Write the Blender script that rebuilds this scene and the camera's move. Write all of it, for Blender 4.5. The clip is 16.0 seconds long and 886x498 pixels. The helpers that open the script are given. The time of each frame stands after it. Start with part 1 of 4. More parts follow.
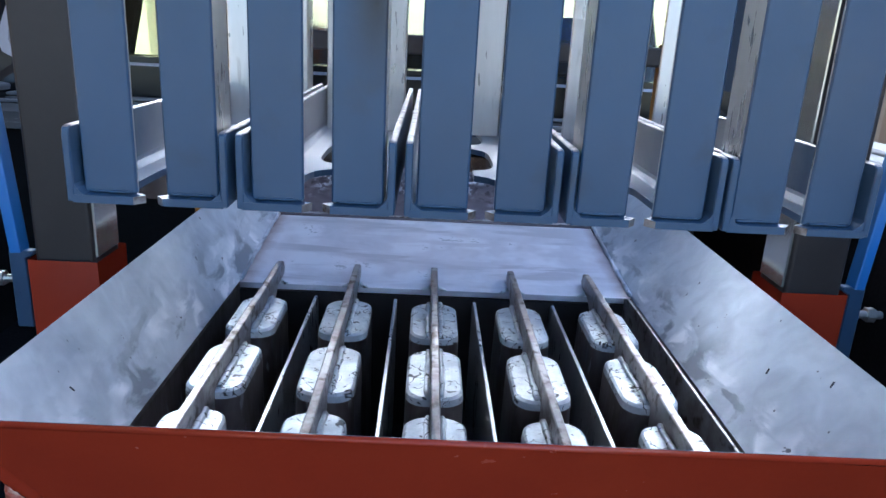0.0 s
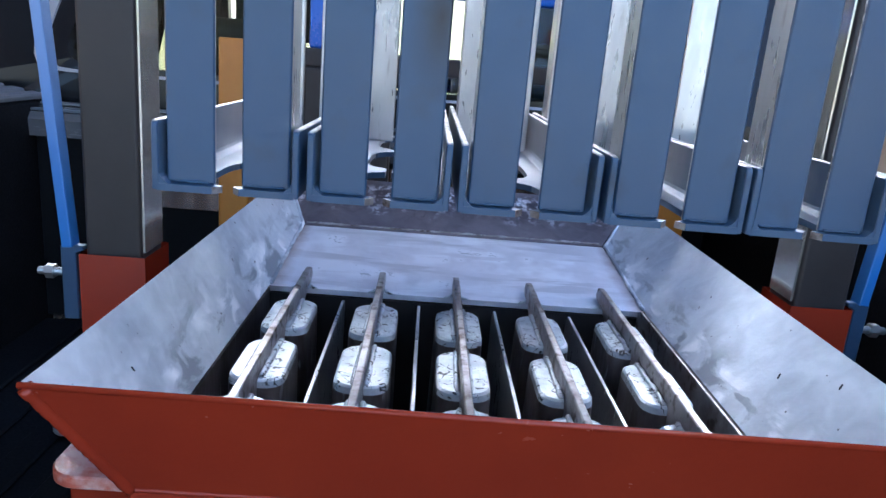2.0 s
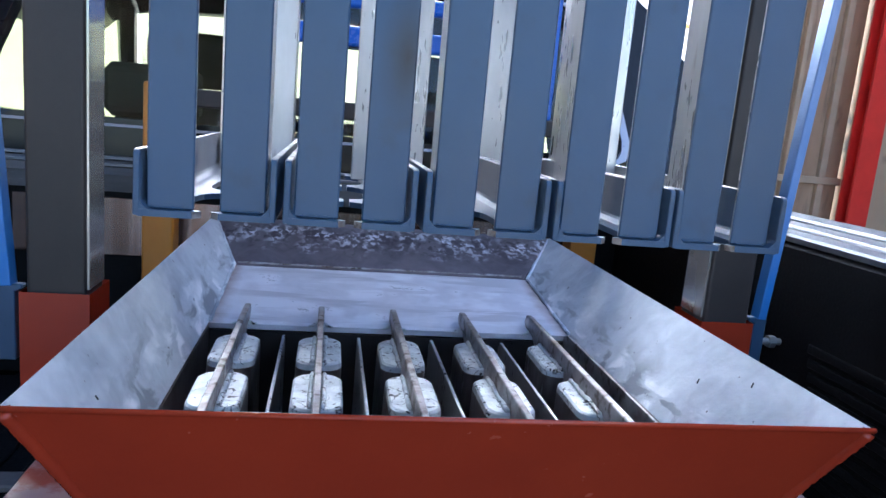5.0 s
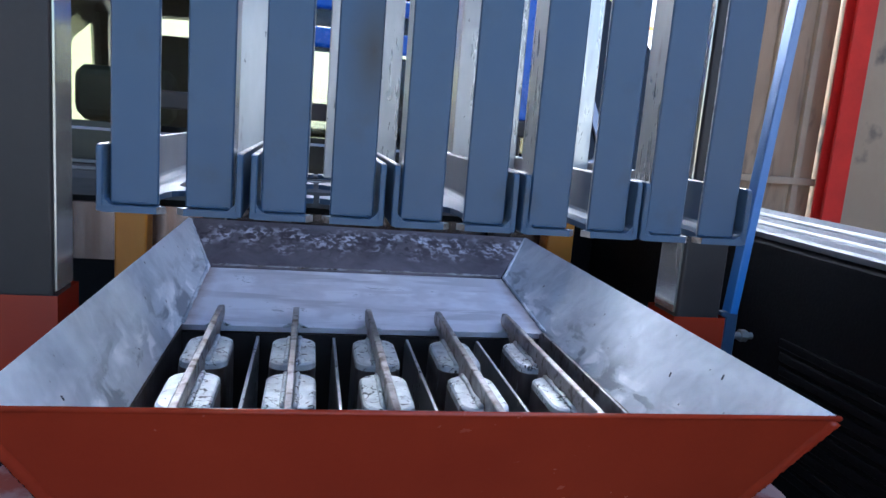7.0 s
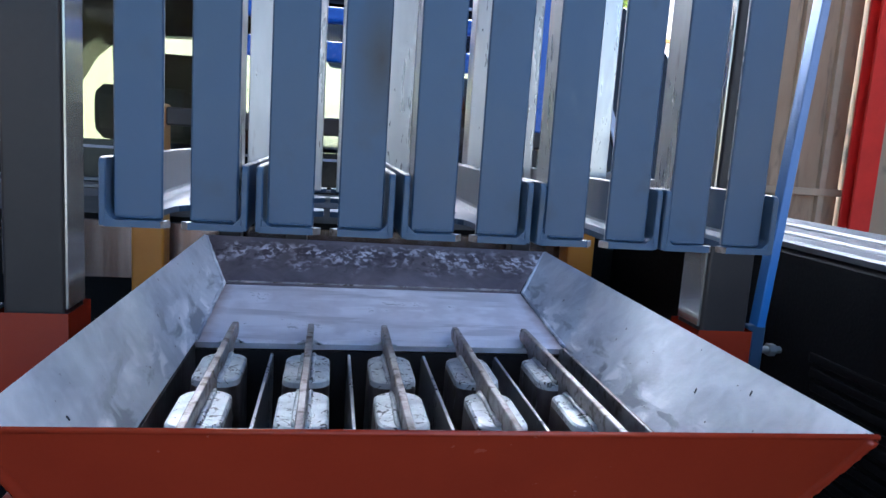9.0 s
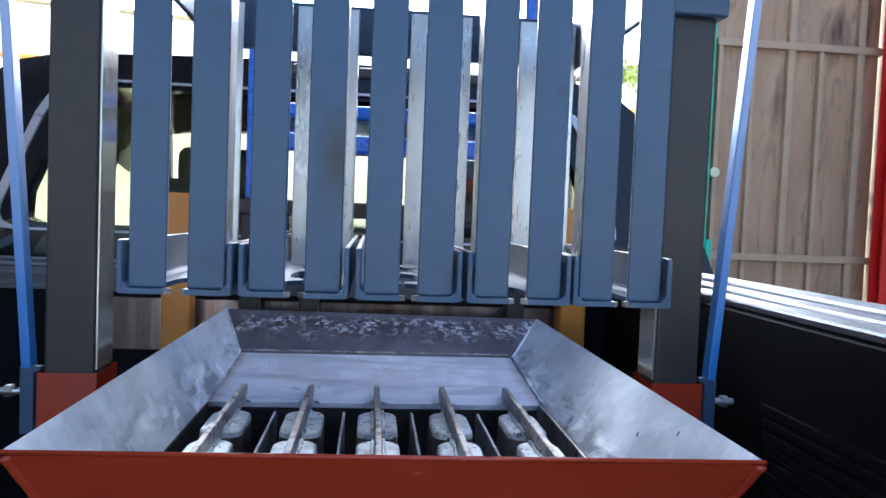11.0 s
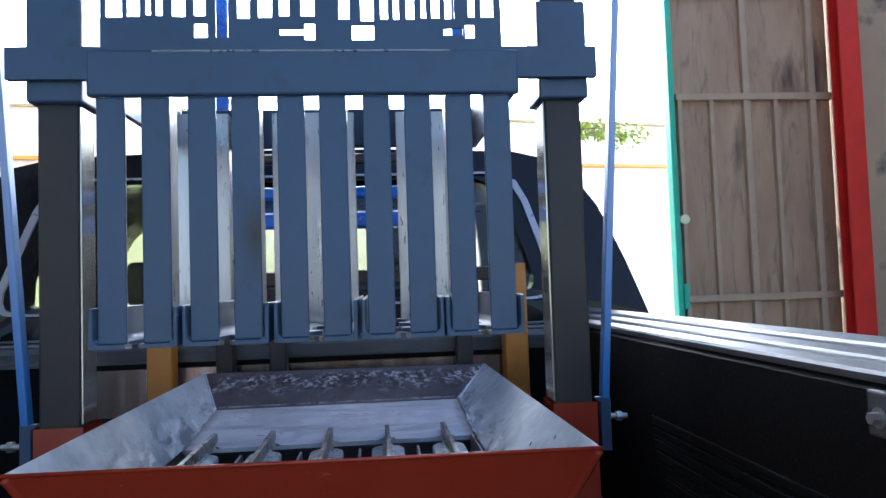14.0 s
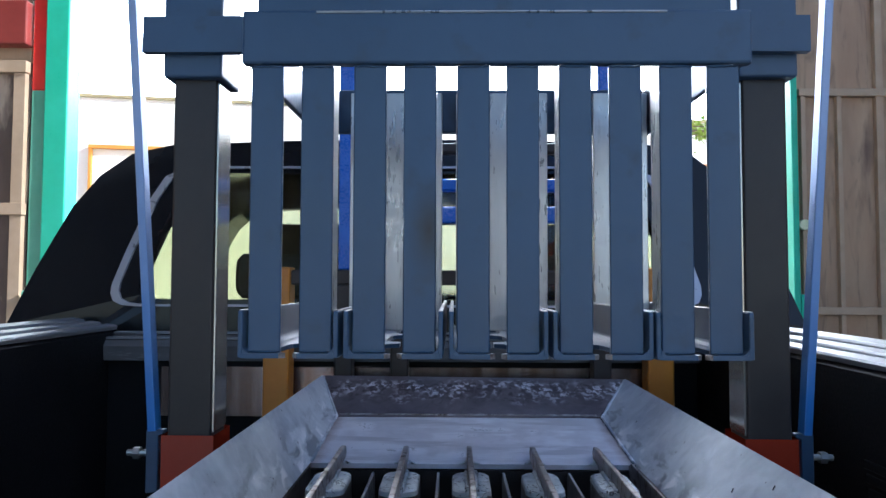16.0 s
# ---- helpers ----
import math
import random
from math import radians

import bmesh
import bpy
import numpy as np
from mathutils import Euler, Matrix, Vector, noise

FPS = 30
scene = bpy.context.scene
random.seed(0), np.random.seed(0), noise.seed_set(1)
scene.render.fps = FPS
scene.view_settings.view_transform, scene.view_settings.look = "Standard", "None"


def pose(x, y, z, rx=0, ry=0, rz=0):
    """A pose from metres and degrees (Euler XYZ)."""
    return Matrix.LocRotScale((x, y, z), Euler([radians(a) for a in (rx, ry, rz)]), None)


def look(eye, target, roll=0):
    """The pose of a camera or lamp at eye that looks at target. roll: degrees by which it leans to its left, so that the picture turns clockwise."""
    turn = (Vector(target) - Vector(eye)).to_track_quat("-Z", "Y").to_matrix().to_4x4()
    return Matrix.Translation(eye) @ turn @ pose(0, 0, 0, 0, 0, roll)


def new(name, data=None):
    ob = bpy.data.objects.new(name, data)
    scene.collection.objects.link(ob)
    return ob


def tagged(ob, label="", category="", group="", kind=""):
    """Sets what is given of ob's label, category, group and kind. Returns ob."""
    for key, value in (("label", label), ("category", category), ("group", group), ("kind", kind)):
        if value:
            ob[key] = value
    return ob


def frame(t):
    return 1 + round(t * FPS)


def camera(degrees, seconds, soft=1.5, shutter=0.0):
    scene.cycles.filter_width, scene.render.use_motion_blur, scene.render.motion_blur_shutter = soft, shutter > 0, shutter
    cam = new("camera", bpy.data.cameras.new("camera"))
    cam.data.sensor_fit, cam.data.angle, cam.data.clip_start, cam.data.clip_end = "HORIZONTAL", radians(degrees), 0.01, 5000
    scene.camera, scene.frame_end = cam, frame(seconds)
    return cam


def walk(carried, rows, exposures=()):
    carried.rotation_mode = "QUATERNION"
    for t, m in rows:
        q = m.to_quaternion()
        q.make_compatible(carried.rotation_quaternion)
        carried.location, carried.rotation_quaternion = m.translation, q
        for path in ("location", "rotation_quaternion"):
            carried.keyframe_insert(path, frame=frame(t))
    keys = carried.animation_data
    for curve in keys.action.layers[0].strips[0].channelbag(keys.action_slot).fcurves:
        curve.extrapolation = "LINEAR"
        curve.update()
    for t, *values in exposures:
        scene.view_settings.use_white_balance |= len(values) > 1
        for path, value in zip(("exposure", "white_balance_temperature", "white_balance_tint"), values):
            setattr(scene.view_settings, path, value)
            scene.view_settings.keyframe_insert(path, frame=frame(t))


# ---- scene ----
cam = camera(64.0, 16.0)
PATH = [
    (0, (-0.016, -0.919, 1.308), (0.043, 0.991, 0.717), 3.1),
    (0.5, (-0.032, -0.938, 1.307), (0.044, 0.99, 0.779), 4.3),
    (1, (-0.02, -0.938, 1.3), (0.048, 0.991, 0.777), 4.5),
    (1.5, (-0.029, -0.951, 1.298), (0.027, 0.98, 0.781), 5.0),
    (2, (-0.053, -0.967, 1.295), (0.013, 0.964, 0.78), 4.8),
    (2.5, (-0.088, -0.993, 1.281), (0.05, 0.939, 0.786), 4.3),
    (3, (-0.104, -1.007, 1.278), (0.122, 0.928, 0.826), 5.1),
    (3.5, (-0.101, -1.013, 1.286), (0.17, 0.924, 0.867), 5.1),
    (4, (-0.104, -1.012, 1.281), (0.188, 0.927, 0.887), 5.0),
    (6.5, (-0.098, -1.02, 1.276), (0.272, 0.917, 0.942), 4.9),
    (7, (-0.092, -1.018, 1.271), (0.286, 0.917, 0.932), 4.7),
    (7.5, (-0.077, -0.999, 1.269), (0.301, 0.935, 0.924), 4.4),
    (8, (-0.083, -0.985, 1.263), (0.284, 0.95, 0.915), 4.2),
    (10.5, (-0.061, -1.085, 1.27), (0.165, 0.897, 1.132), 2.8),
    (11, (-0.015, -1.136, 1.27), (0.186, 0.852, 1.184), 2.3),
    (11.5, (0.013, -1.212, 1.266), (0.17, 0.782, 1.249), 2.1),
    (12, (0.005, -1.252, 1.248), (0.133, 0.744, 1.264), 1.6),
    (12.5, (0.004, -1.264, 1.27), (0.139, 0.731, 1.322), 0.9),
    (13, (0.031, -1.301, 1.273), (0.204, 0.69, 1.361), 0.4),
    (13.5, (0.071, -1.345, 1.259), (0.299, 0.639, 1.365), -0.5),
    (14, (0.095, -1.342, 1.255), (0.283, 0.647, 1.354), -1.9),
    (14.5, (0.052, -1.292, 1.263), (0.089, 0.706, 1.344), -3.0),
    (15, (-0.007, -1.231, 1.275), (-0.056, 0.766, 1.358), -1.9),
    (15.5, (-0.023, -1.202, 1.27), (-0.076, 0.795, 1.367), -0.6),
    (16, (-0.024, -1.191, 1.268), (-0.055, 0.807, 1.363), 0.2),
]
EXPOSURES = [(0.0, 1.95, 5400, 10), (2.0, 2.15, 5400, 12), (4.0, 2.1, 5400, 12), (8.0, 1.78, 5400, 12), (10.5, 1.85, 5500, 10), (11.5, 1.95, 5500, 10), (12.5, 1.8, 5500, 10), (14.0, 1.38, 5500, 10), (16.0, 1.15, 5500, 10)]
walk(cam, [(t, look(eye, target, roll)) for t, eye, target, roll in PATH], EXPOSURES)

# ---- world and light ----
world = bpy.data.worlds.new("world")
scene.world = world
world.use_nodes = True
wn = world.node_tree.nodes
sky = wn.new("ShaderNodeTexSky")
sky.sky_type, sky.sun_disc = "NISHITA", False
sky.sun_elevation, sky.sun_rotation = radians(28.5), radians(102.5)
world.node_tree.links.new(sky.outputs[0], wn["Background"].inputs[0])
wn["Background"].inputs[1].default_value = 0.15
sun = new("sun", bpy.data.lights.new("sun", "SUN"))
sun.data.energy, sun.data.angle, sun.data.color = 4.0, radians(0.5), (1.0, 0.95, 0.88)
sun.matrix_world = look((9.0, -2.0, 5.0), (0, 0, 0))

# ---- materials ----
def material(name):
    m = bpy.data.materials.new(name)
    m.use_nodes = True
    return m, m.node_tree.nodes, m.node_tree.links, m.node_tree.nodes["Principled BSDF"]


def surface(name, base, second, rough=0.5, metal=0.0, scale=6.0, fine=90.0, mix=(0.4, 0.65), bump=0.05, coat=0.0,
            stretch=(1, 1, 1), rough_var=0.15, spots=None, spot_mix=(0.62, 0.7), spot_scale=30.0, bump_dist=0.002, marks=None, cracks=None):
    """Two-tone surface with large patches, fine grain in gloss and relief, and optional spots."""
    m, n, l, p = material(name)
    co = n.new("ShaderNodeTexCoord")
    mp = n.new("ShaderNodeMapping")
    mp.inputs["Scale"].default_value = stretch
    l.new(co.outputs["Object"], mp.inputs["Vector"])
    big = n.new("ShaderNodeTexNoise")
    big.inputs["Scale"].default_value, big.inputs["Detail"].default_value, big.inputs["Roughness"].default_value = scale, 6, 0.6
    l.new(mp.outputs[0], big.inputs["Vector"])
    small = n.new("ShaderNodeTexNoise")
    small.inputs["Scale"].default_value, small.inputs["Detail"].default_value = fine, 4
    l.new(mp.outputs[0], small.inputs["Vector"])
    ramp = n.new("ShaderNodeMapRange")
    ramp.inputs["From Min"].default_value, ramp.inputs["From Max"].default_value = mix
    l.new(big.outputs["Fac"], ramp.inputs["Value"])
    c = n.new("ShaderNodeMix")
    c.data_type = "RGBA"
    c.inputs["A"].default_value, c.inputs["B"].default_value = (*base, 1), (*second, 1)
    l.new(ramp.outputs[0], c.inputs["Factor"])
    out = c.outputs["Result"]
    if spots:
        sp = n.new("ShaderNodeTexNoise")
        sp.inputs["Scale"].default_value, sp.inputs["Detail"].default_value = spot_scale, 5
        l.new(mp.outputs[0], sp.inputs["Vector"])
        sr = n.new("ShaderNodeMapRange")
        sr.inputs["From Min"].default_value, sr.inputs["From Max"].default_value = spot_mix
        l.new(sp.outputs["Fac"], sr.inputs["Value"])
        c2 = n.new("ShaderNodeMix")
        c2.data_type = "RGBA"
        c2.inputs["B"].default_value = (*spots, 1)
        l.new(out, c2.inputs["A"])
        l.new(sr.outputs[0], c2.inputs["Factor"])
        out = c2.outputs["Result"]
    if marks:
        colour, lo, hi, size, along = marks
        mm = n.new("ShaderNodeMapping")
        mm.inputs["Scale"].default_value = along
        mm.inputs["Rotation"].default_value = (0.3, 0.2, 0.6)
        l.new(co.outputs["Object"], mm.inputs["Vector"])
        mk = n.new("ShaderNodeTexNoise")
        mk.inputs["Scale"].default_value, mk.inputs["Detail"].default_value, mk.inputs["Distortion"].default_value = size, 3, 1.2
        l.new(mm.outputs[0], mk.inputs["Vector"])
        mr = n.new("ShaderNodeMapRange")
        mr.inputs["From Min"].default_value, mr.inputs["From Max"].default_value = lo, hi
        l.new(mk.outputs["Fac"], mr.inputs["Value"])
        c3 = n.new("ShaderNodeMix")
        c3.data_type = "RGBA"
        c3.inputs["B"].default_value = (*colour, 1)
        l.new(out, c3.inputs["A"])
        l.new(mr.outputs[0], c3.inputs["Factor"])
        out = c3.outputs["Result"]
    if cracks:
        # thin wandering lines, broken up by a second, larger noise
        colour, size, width, share = cracks
        ck = n.new("ShaderNodeTexNoise")
        ck.inputs["Scale"].default_value, ck.inputs["Detail"].default_value, ck.inputs["Distortion"].default_value = size, 2, 0.8
        l.new(co.outputs["Object"], ck.inputs["Vector"])
        off = n.new("ShaderNodeMath")
        off.operation = "SUBTRACT"
        off.inputs[1].default_value = 0.5
        l.new(ck.outputs["Fac"], off.inputs[0])
        ab = n.new("ShaderNodeMath")
        ab.operation = "ABSOLUTE"
        l.new(off.outputs[0], ab.inputs[0])
        line = n.new("ShaderNodeMapRange")
        line.inputs["From Min"].default_value, line.inputs["From Max"].default_value = width, width * 0.4
        l.new(ab.outputs[0], line.inputs["Value"])
        br = n.new("ShaderNodeTexNoise")
        br.inputs["Scale"].default_value, br.inputs["Detail"].default_value = size * 1.6, 1
        l.new(mp.outputs[0], br.inputs["Vector"])
        gate = n.new("ShaderNodeMapRange")
        gate.inputs["From Min"].default_value, gate.inputs["From Max"].default_value = share, share + 0.05
        l.new(br.outputs["Fac"], gate.inputs["Value"])
        both = n.new("ShaderNodeMath")
        both.operation = "MULTIPLY"
        l.new(line.outputs[0], both.inputs[0])
        l.new(gate.outputs[0], both.inputs[1])
        c4 = n.new("ShaderNodeMix")
        c4.data_type = "RGBA"
        c4.inputs["B"].default_value = (*colour, 1)
        l.new(out, c4.inputs["A"])
        l.new(both.outputs[0], c4.inputs["Factor"])
        out = c4.outputs["Result"]
    l.new(out, p.inputs["Base Color"])
    rr = n.new("ShaderNodeMapRange")
    rr.inputs["To Min"].default_value, rr.inputs["To Max"].default_value = max(0.03, rough - rough_var), min(1, rough + rough_var)
    mixn = n.new("ShaderNodeMath")
    mixn.operation = "MULTIPLY_ADD"
    mixn.inputs[1].default_value = 0.5
    half = n.new("ShaderNodeMath")
    half.operation = "MULTIPLY"
    half.inputs[1].default_value = 0.5
    l.new(big.outputs["Fac"], half.inputs[0])
    l.new(small.outputs["Fac"], mixn.inputs[0])
    l.new(half.outputs[0], mixn.inputs[2])
    rr.inputs["From Min"].default_value, rr.inputs["From Max"].default_value = 0.3, 0.7
    l.new(mixn.outputs[0], rr.inputs["Value"])
    l.new(rr.outputs[0], p.inputs["Roughness"])
    p.inputs["Metallic"].default_value = metal
    p.inputs["Coat Weight"].default_value = coat
    if bump:
        b = n.new("ShaderNodeBump")
        b.inputs["Strength"].default_value, b.inputs["Distance"].default_value = bump, bump_dist
        l.new(mixn.outputs[0], b.inputs["Height"])
        l.new(b.outputs[0], p.inputs["Normal"])
    return m


BLUE = surface("blue_machine_paint", (0.023, 0.054, 0.104), (0.032, 0.072, 0.135), 0.42, 0, 5, 160, (0.35, 0.68), 0.12,
               spots=(0.024, 0.042, 0.068), spot_mix=(0.60, 0.80), spot_scale=22)
BLUE_SCORCHED = surface("scorched_blue_paint", (0.023, 0.054, 0.104), (0.032, 0.072, 0.135), 0.42, 0, 5, 160, (0.35, 0.68), 0.12,
               spots=(0.026, 0.042, 0.066), spot_mix=(0.60, 0.80), spot_scale=22)
BRIGHT_BLUE = surface("bright_blue_paint", (0.012, 0.095, 0.46), (0.018, 0.12, 0.52), 0.3, 0, 12, 200, bump=0.0)
ORANGE = surface("orange_enamel", (0.25, 0.028, 0.012), (0.275, 0.033, 0.013), 0.24, 0, 4, 90, bump=0.012, coat=0.15, rough_var=0.05,
                 spots=(0.22, 0.024, 0.011), spot_mix=(0.55, 0.85), spot_scale=5)
ORANGE.node_tree.nodes["Principled BSDF"].inputs["Specular IOR Level"].default_value = 0.3
# pale pink holds cement dust and the sky's sheen, both put into the colour
DUST_SHEEN_ORANGE = surface("dust_and_sheen_orange", (0.52, 0.12, 0.07), (0.68, 0.42, 0.36), 0.38, 0, 14, 120, (0.42, 0.52), 0.2)
OCHRE = surface("ochre_enamel", (0.46, 0.19, 0.02), (0.40, 0.15, 0.015), 0.4, 0, 9, 120)
BARE = surface("bare_tube_steel", (0.40, 0.40, 0.40), (0.64, 0.64, 0.63), 0.34, 0.7, 14, 170, (0.30, 0.72), 0.06,
               stretch=(1, 1, 0.2), spots=(0.30, 0.27, 0.25), spot_mix=(0.62, 0.78), spot_scale=90)
# pale tone carries the yard light reflected by the black columns' inner faces
SHEEN_TUBE = surface("sheen_grey_tube_face", (0.36, 0.35, 0.32), (0.42, 0.41, 0.37), 0.16, 0.7, 6, 160, (0.35, 0.68), 0.0, stretch=(1, 1, 0.2), rough_var=0.03)
RIB = surface("mill_finish_rib_steel", (0.25, 0.22, 0.21), (0.46, 0.45, 0.45), 0.42, 0.7, 26, 180, (0.40, 0.62), 0.4,
              spots=(0.10, 0.075, 0.06), spot_mix=(0.54, 0.66), spot_scale=60)
CORE_TOP = surface("weld_ground_core_cap", (0.72, 0.76, 0.77), (0.50, 0.54, 0.56), 0.38, 0.3, 40, 180, (0.4, 0.62), 0.35,
                   spots=(0.10, 0.10, 0.10), spot_mix=(0.66, 0.69), spot_scale=110, cracks=((0.05, 0.05, 0.05), 48, 0.022, 0.47))
CORE = surface("rusty_core_steel", (0.10, 0.075, 0.065), (0.22, 0.19, 0.18), 0.40, 0.75, 24, 150, (0.40, 0.60), 0.3, stretch=(1, 1, 0.3),
               spots=(0.34, 0.33, 0.33), spot_mix=(0.64, 0.70), spot_scale=80)
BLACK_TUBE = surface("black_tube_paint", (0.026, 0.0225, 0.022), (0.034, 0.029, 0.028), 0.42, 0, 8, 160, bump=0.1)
BLACK_TUBE.node_tree.nodes["Principled BSDF"].inputs["Specular IOR Level"].default_value = 0.3
BLACK_CAR = surface("black_car_lacquer", (0.006, 0.007, 0.009), (0.009, 0.010, 0.012), 0.16, 0, 3, 60, bump=0, coat=0.0, rough_var=0.06)
BLACK_CAR.node_tree.nodes["Principled BSDF"].inputs["Specular IOR Level"].default_value = 0.25
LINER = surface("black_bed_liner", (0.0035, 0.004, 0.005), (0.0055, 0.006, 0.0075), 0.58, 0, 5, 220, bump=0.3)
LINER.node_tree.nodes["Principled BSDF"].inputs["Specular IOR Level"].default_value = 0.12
# black caps toned grey, so their sky reflection sits in the colour
RAIL = surface("sheen_grey_rail_cap", (0.155, 0.167, 0.185), (0.19, 0.203, 0.218), 0.44, 0.5, 3, 60, bump=0.0, coat=0.0, rough_var=0.03)
HEADER = surface("dark_header_plastic", (0.07, 0.073, 0.078), (0.11, 0.113, 0.118), 0.20, 0.0, 6, 120, bump=0.1, stretch=(0.4, 3, 3))
CHROME = surface("bright_trim", (0.36, 0.37, 0.40), (0.33, 0.34, 0.37), 0.35, 0.4, 3, 40, bump=0)
# tan tone and upright streaks put the satin metal's reflections into its colour
PANEL_TAN = surface("satin_header_sheet", (0.20, 0.13, 0.10), (0.38, 0.32, 0.30), 0.22, 0.75, 9, 24, (0.40, 0.62), 0.0, stretch=(3.4, 1, 0.08), rough_var=0.08)
SEAT = surface("dark_seat_fabric", (0.045, 0.045, 0.045), (0.06, 0.058, 0.055), 0.8, 0, 12, 220, bump=0.3)
RUBBER = surface("tyre_rubber", (0.018, 0.018, 0.018), (0.03, 0.029, 0.028), 0.75, 0, 12, 120, bump=0.3)
CONCRETE = surface("workshop_concrete", (0.24, 0.23, 0.21), (0.33, 0.32, 0.30), 0.75, 0, 1.2, 60, bump=0.3, spots=(0.10, 0.095, 0.09), spot_scale=4)
DOOR_SHEET = surface("stained_door_sheet", (0.34, 0.212, 0.128), (0.47, 0.325, 0.205), 0.6, 0, 2.6, 40, (0.35, 0.68), 0.2,
                     stretch=(1.6, 1, 0.35), spots=(0.10, 0.055, 0.042), spot_mix=(0.56, 0.70), spot_scale=2.8,
                     marks=((0.20, 0.135, 0.09), 0.55, 0.75, 5.0, (2.4, 1.0, 0.5)))
DOOR_FRAME = surface("dusty_frame_steel", (0.40, 0.29, 0.19), (0.46, 0.34, 0.23), 0.6, 0, 6, 80)
WALL = surface("tan_rendered_wall", (0.40, 0.28, 0.18), (0.46, 0.335, 0.22), 0.8, 0, 1.5, 50, bump=0.25, spots=(0.17, 0.13, 0.10), spot_scale=3)
DARK_WALL = surface("dark_sheet_cladding", (0.10, 0.085, 0.075), (0.15, 0.13, 0.11), 0.7, 0, 2, 40, bump=0.2)
RED = surface("red_column_paint", (0.68, 0.028, 0.02), (0.58, 0.022, 0.016), 0.4, 0, 5, 80)
GREEN = surface("green_post_paint", (0.04, 0.46, 0.28), (0.05, 0.52, 0.34), 0.4, 0, 5, 80)
PALE_GREEN = surface("pale_green_paint", (0.10, 0.36, 0.25), (0.13, 0.40, 0.29), 0.45, 0, 5, 80)
WHITE_WALL = surface("white_yard_wall", (0.78, 0.78, 0.76), (0.70, 0.70, 0.68), 0.8, 0, 1.5, 40, bump=0.1)
TRIM_ORANGE = surface("ochre_wall_trim", (0.55, 0.25, 0.04), (0.50, 0.21, 0.03), 0.6, 0, 4, 60)
LATCH = surface("pale_latch_paint", (0.72, 0.76, 0.50), (0.64, 0.70, 0.46), 0.45, 0, 8, 80)
COPING = surface("dull_coping", (0.30, 0.26, 0.14), (0.36, 0.32, 0.18), 0.7, 0, 4, 60)
YARD = surface("pale_yard_concrete", (0.50, 0.48, 0.44), (0.58, 0.56, 0.52), 0.85, 0, 0.8, 40, bump=0.2)
BOLT = surface("zinc_bolt", (0.55, 0.55, 0.53), (0.40, 0.40, 0.38), 0.35, 0.9, 30, 200)


def scaled_steel(name, base, second, metal, rough, worn, worn_at, grain, turn, edge=None, rust=None, specks=None, dull=0.62):
    """Bare sheet steel: mottled scale, grinder strokes where `worn_at` (axis, from, to) lets them through, rust beside the welds, dark specks."""
    m, n, l, p = material(name)

    def node(kind, **values):
        q = n.new(kind)
        for key, v in values.items():
            q.inputs[key.replace("_", " ")].default_value = v
        return q

    def noise_at(scale, detail=4, vector=None, distortion=0.0):
        q = node("ShaderNodeTexNoise", Scale=scale, Detail=detail, Distortion=distortion)
        l.new(vector or co.outputs["Object"], q.inputs["Vector"])
        return q.outputs["Fac"]

    def ramp(value, lo, hi):
        q = node("ShaderNodeMapRange", From_Min=lo, From_Max=hi)
        l.new(value, q.inputs["Value"])
        return q.outputs[0]

    def math_(op, a, b):
        q = n.new("ShaderNodeMath")
        q.operation = op
        for i, v in enumerate((a, b)):
            if isinstance(v, (int, float)):
                q.inputs[i].default_value = v
            else:
                l.new(v, q.inputs[i])
        return q.outputs[0]

    def blend(fac, a, b):
        q = n.new("ShaderNodeMix")
        q.data_type = "RGBA"
        l.new(fac, q.inputs["Factor"])
        for key, v in (("A", a), ("B", b)):
            if isinstance(v, tuple):
                q.inputs[key].default_value = (*v, 1)
            else:
                l.new(v, q.inputs[key])
        return q.outputs["Result"]

    co = n.new("ShaderNodeTexCoord")
    sep = n.new("ShaderNodeSeparateXYZ")
    l.new(co.outputs["Object"], sep.inputs[0])
    axes = {"x": math_("ABSOLUTE", sep.outputs["X"], 0.0), "y": sep.outputs["Y"], "z": sep.outputs["Z"]}
    big = noise_at(11, 6, distortion=0.6)
    cloud = noise_at(34, 5, distortion=1.0)
    out = blend(ramp(math_("ADD", math_("MULTIPLY", big, 0.65), math_("MULTIPLY", cloud, 0.35)), 0.36, 0.62), base, second)
    mp = n.new("ShaderNodeMapping")
    mp.inputs["Scale"].default_value, mp.inputs["Rotation"].default_value = grain, turn
    l.new(co.outputs["Object"], mp.inputs["Vector"])
    stroke_noise = noise_at(1.0, 5, mp.outputs[0], 0.5)
    strokes = ramp(stroke_noise, 0.51, 0.58)
    axis, lo, hi = worn_at
    wander = math_("MULTIPLY_ADD", noise_at(24, 3), 0.05)
    wander.node.inputs[2].default_value = -0.025
    mask = ramp(math_("ADD", axes[axis], wander), lo, hi)
    if edge:
        mask = math_("MULTIPLY", mask, ramp(axes[axis], *edge))
    ground = math_("MULTIPLY", strokes, math_("MULTIPLY", mask, ramp(noise_at(19, 2), 0.42, 0.56)))
    if rust:
        colour, axis, lo, hi = rust
        dirt = math_("MULTIPLY_ADD", noise_at(40, 4), 0.022)
        dirt.node.inputs[2].default_value = -0.011
        out = blend(ramp(math_("ADD", axes[axis], dirt), lo, hi), out, colour)
    out = blend(math_("MULTIPLY", ramp(stroke_noise, 0.47, 0.40), mask), out, tuple(dull * v for v in base))
    out = blend(ground, out, worn)
    if specks:
        out = blend(ramp(noise_at(specks[1], 2), specks[2], specks[2] + 0.03), out, specks[0])
    l.new(out, p.inputs["Base Color"])
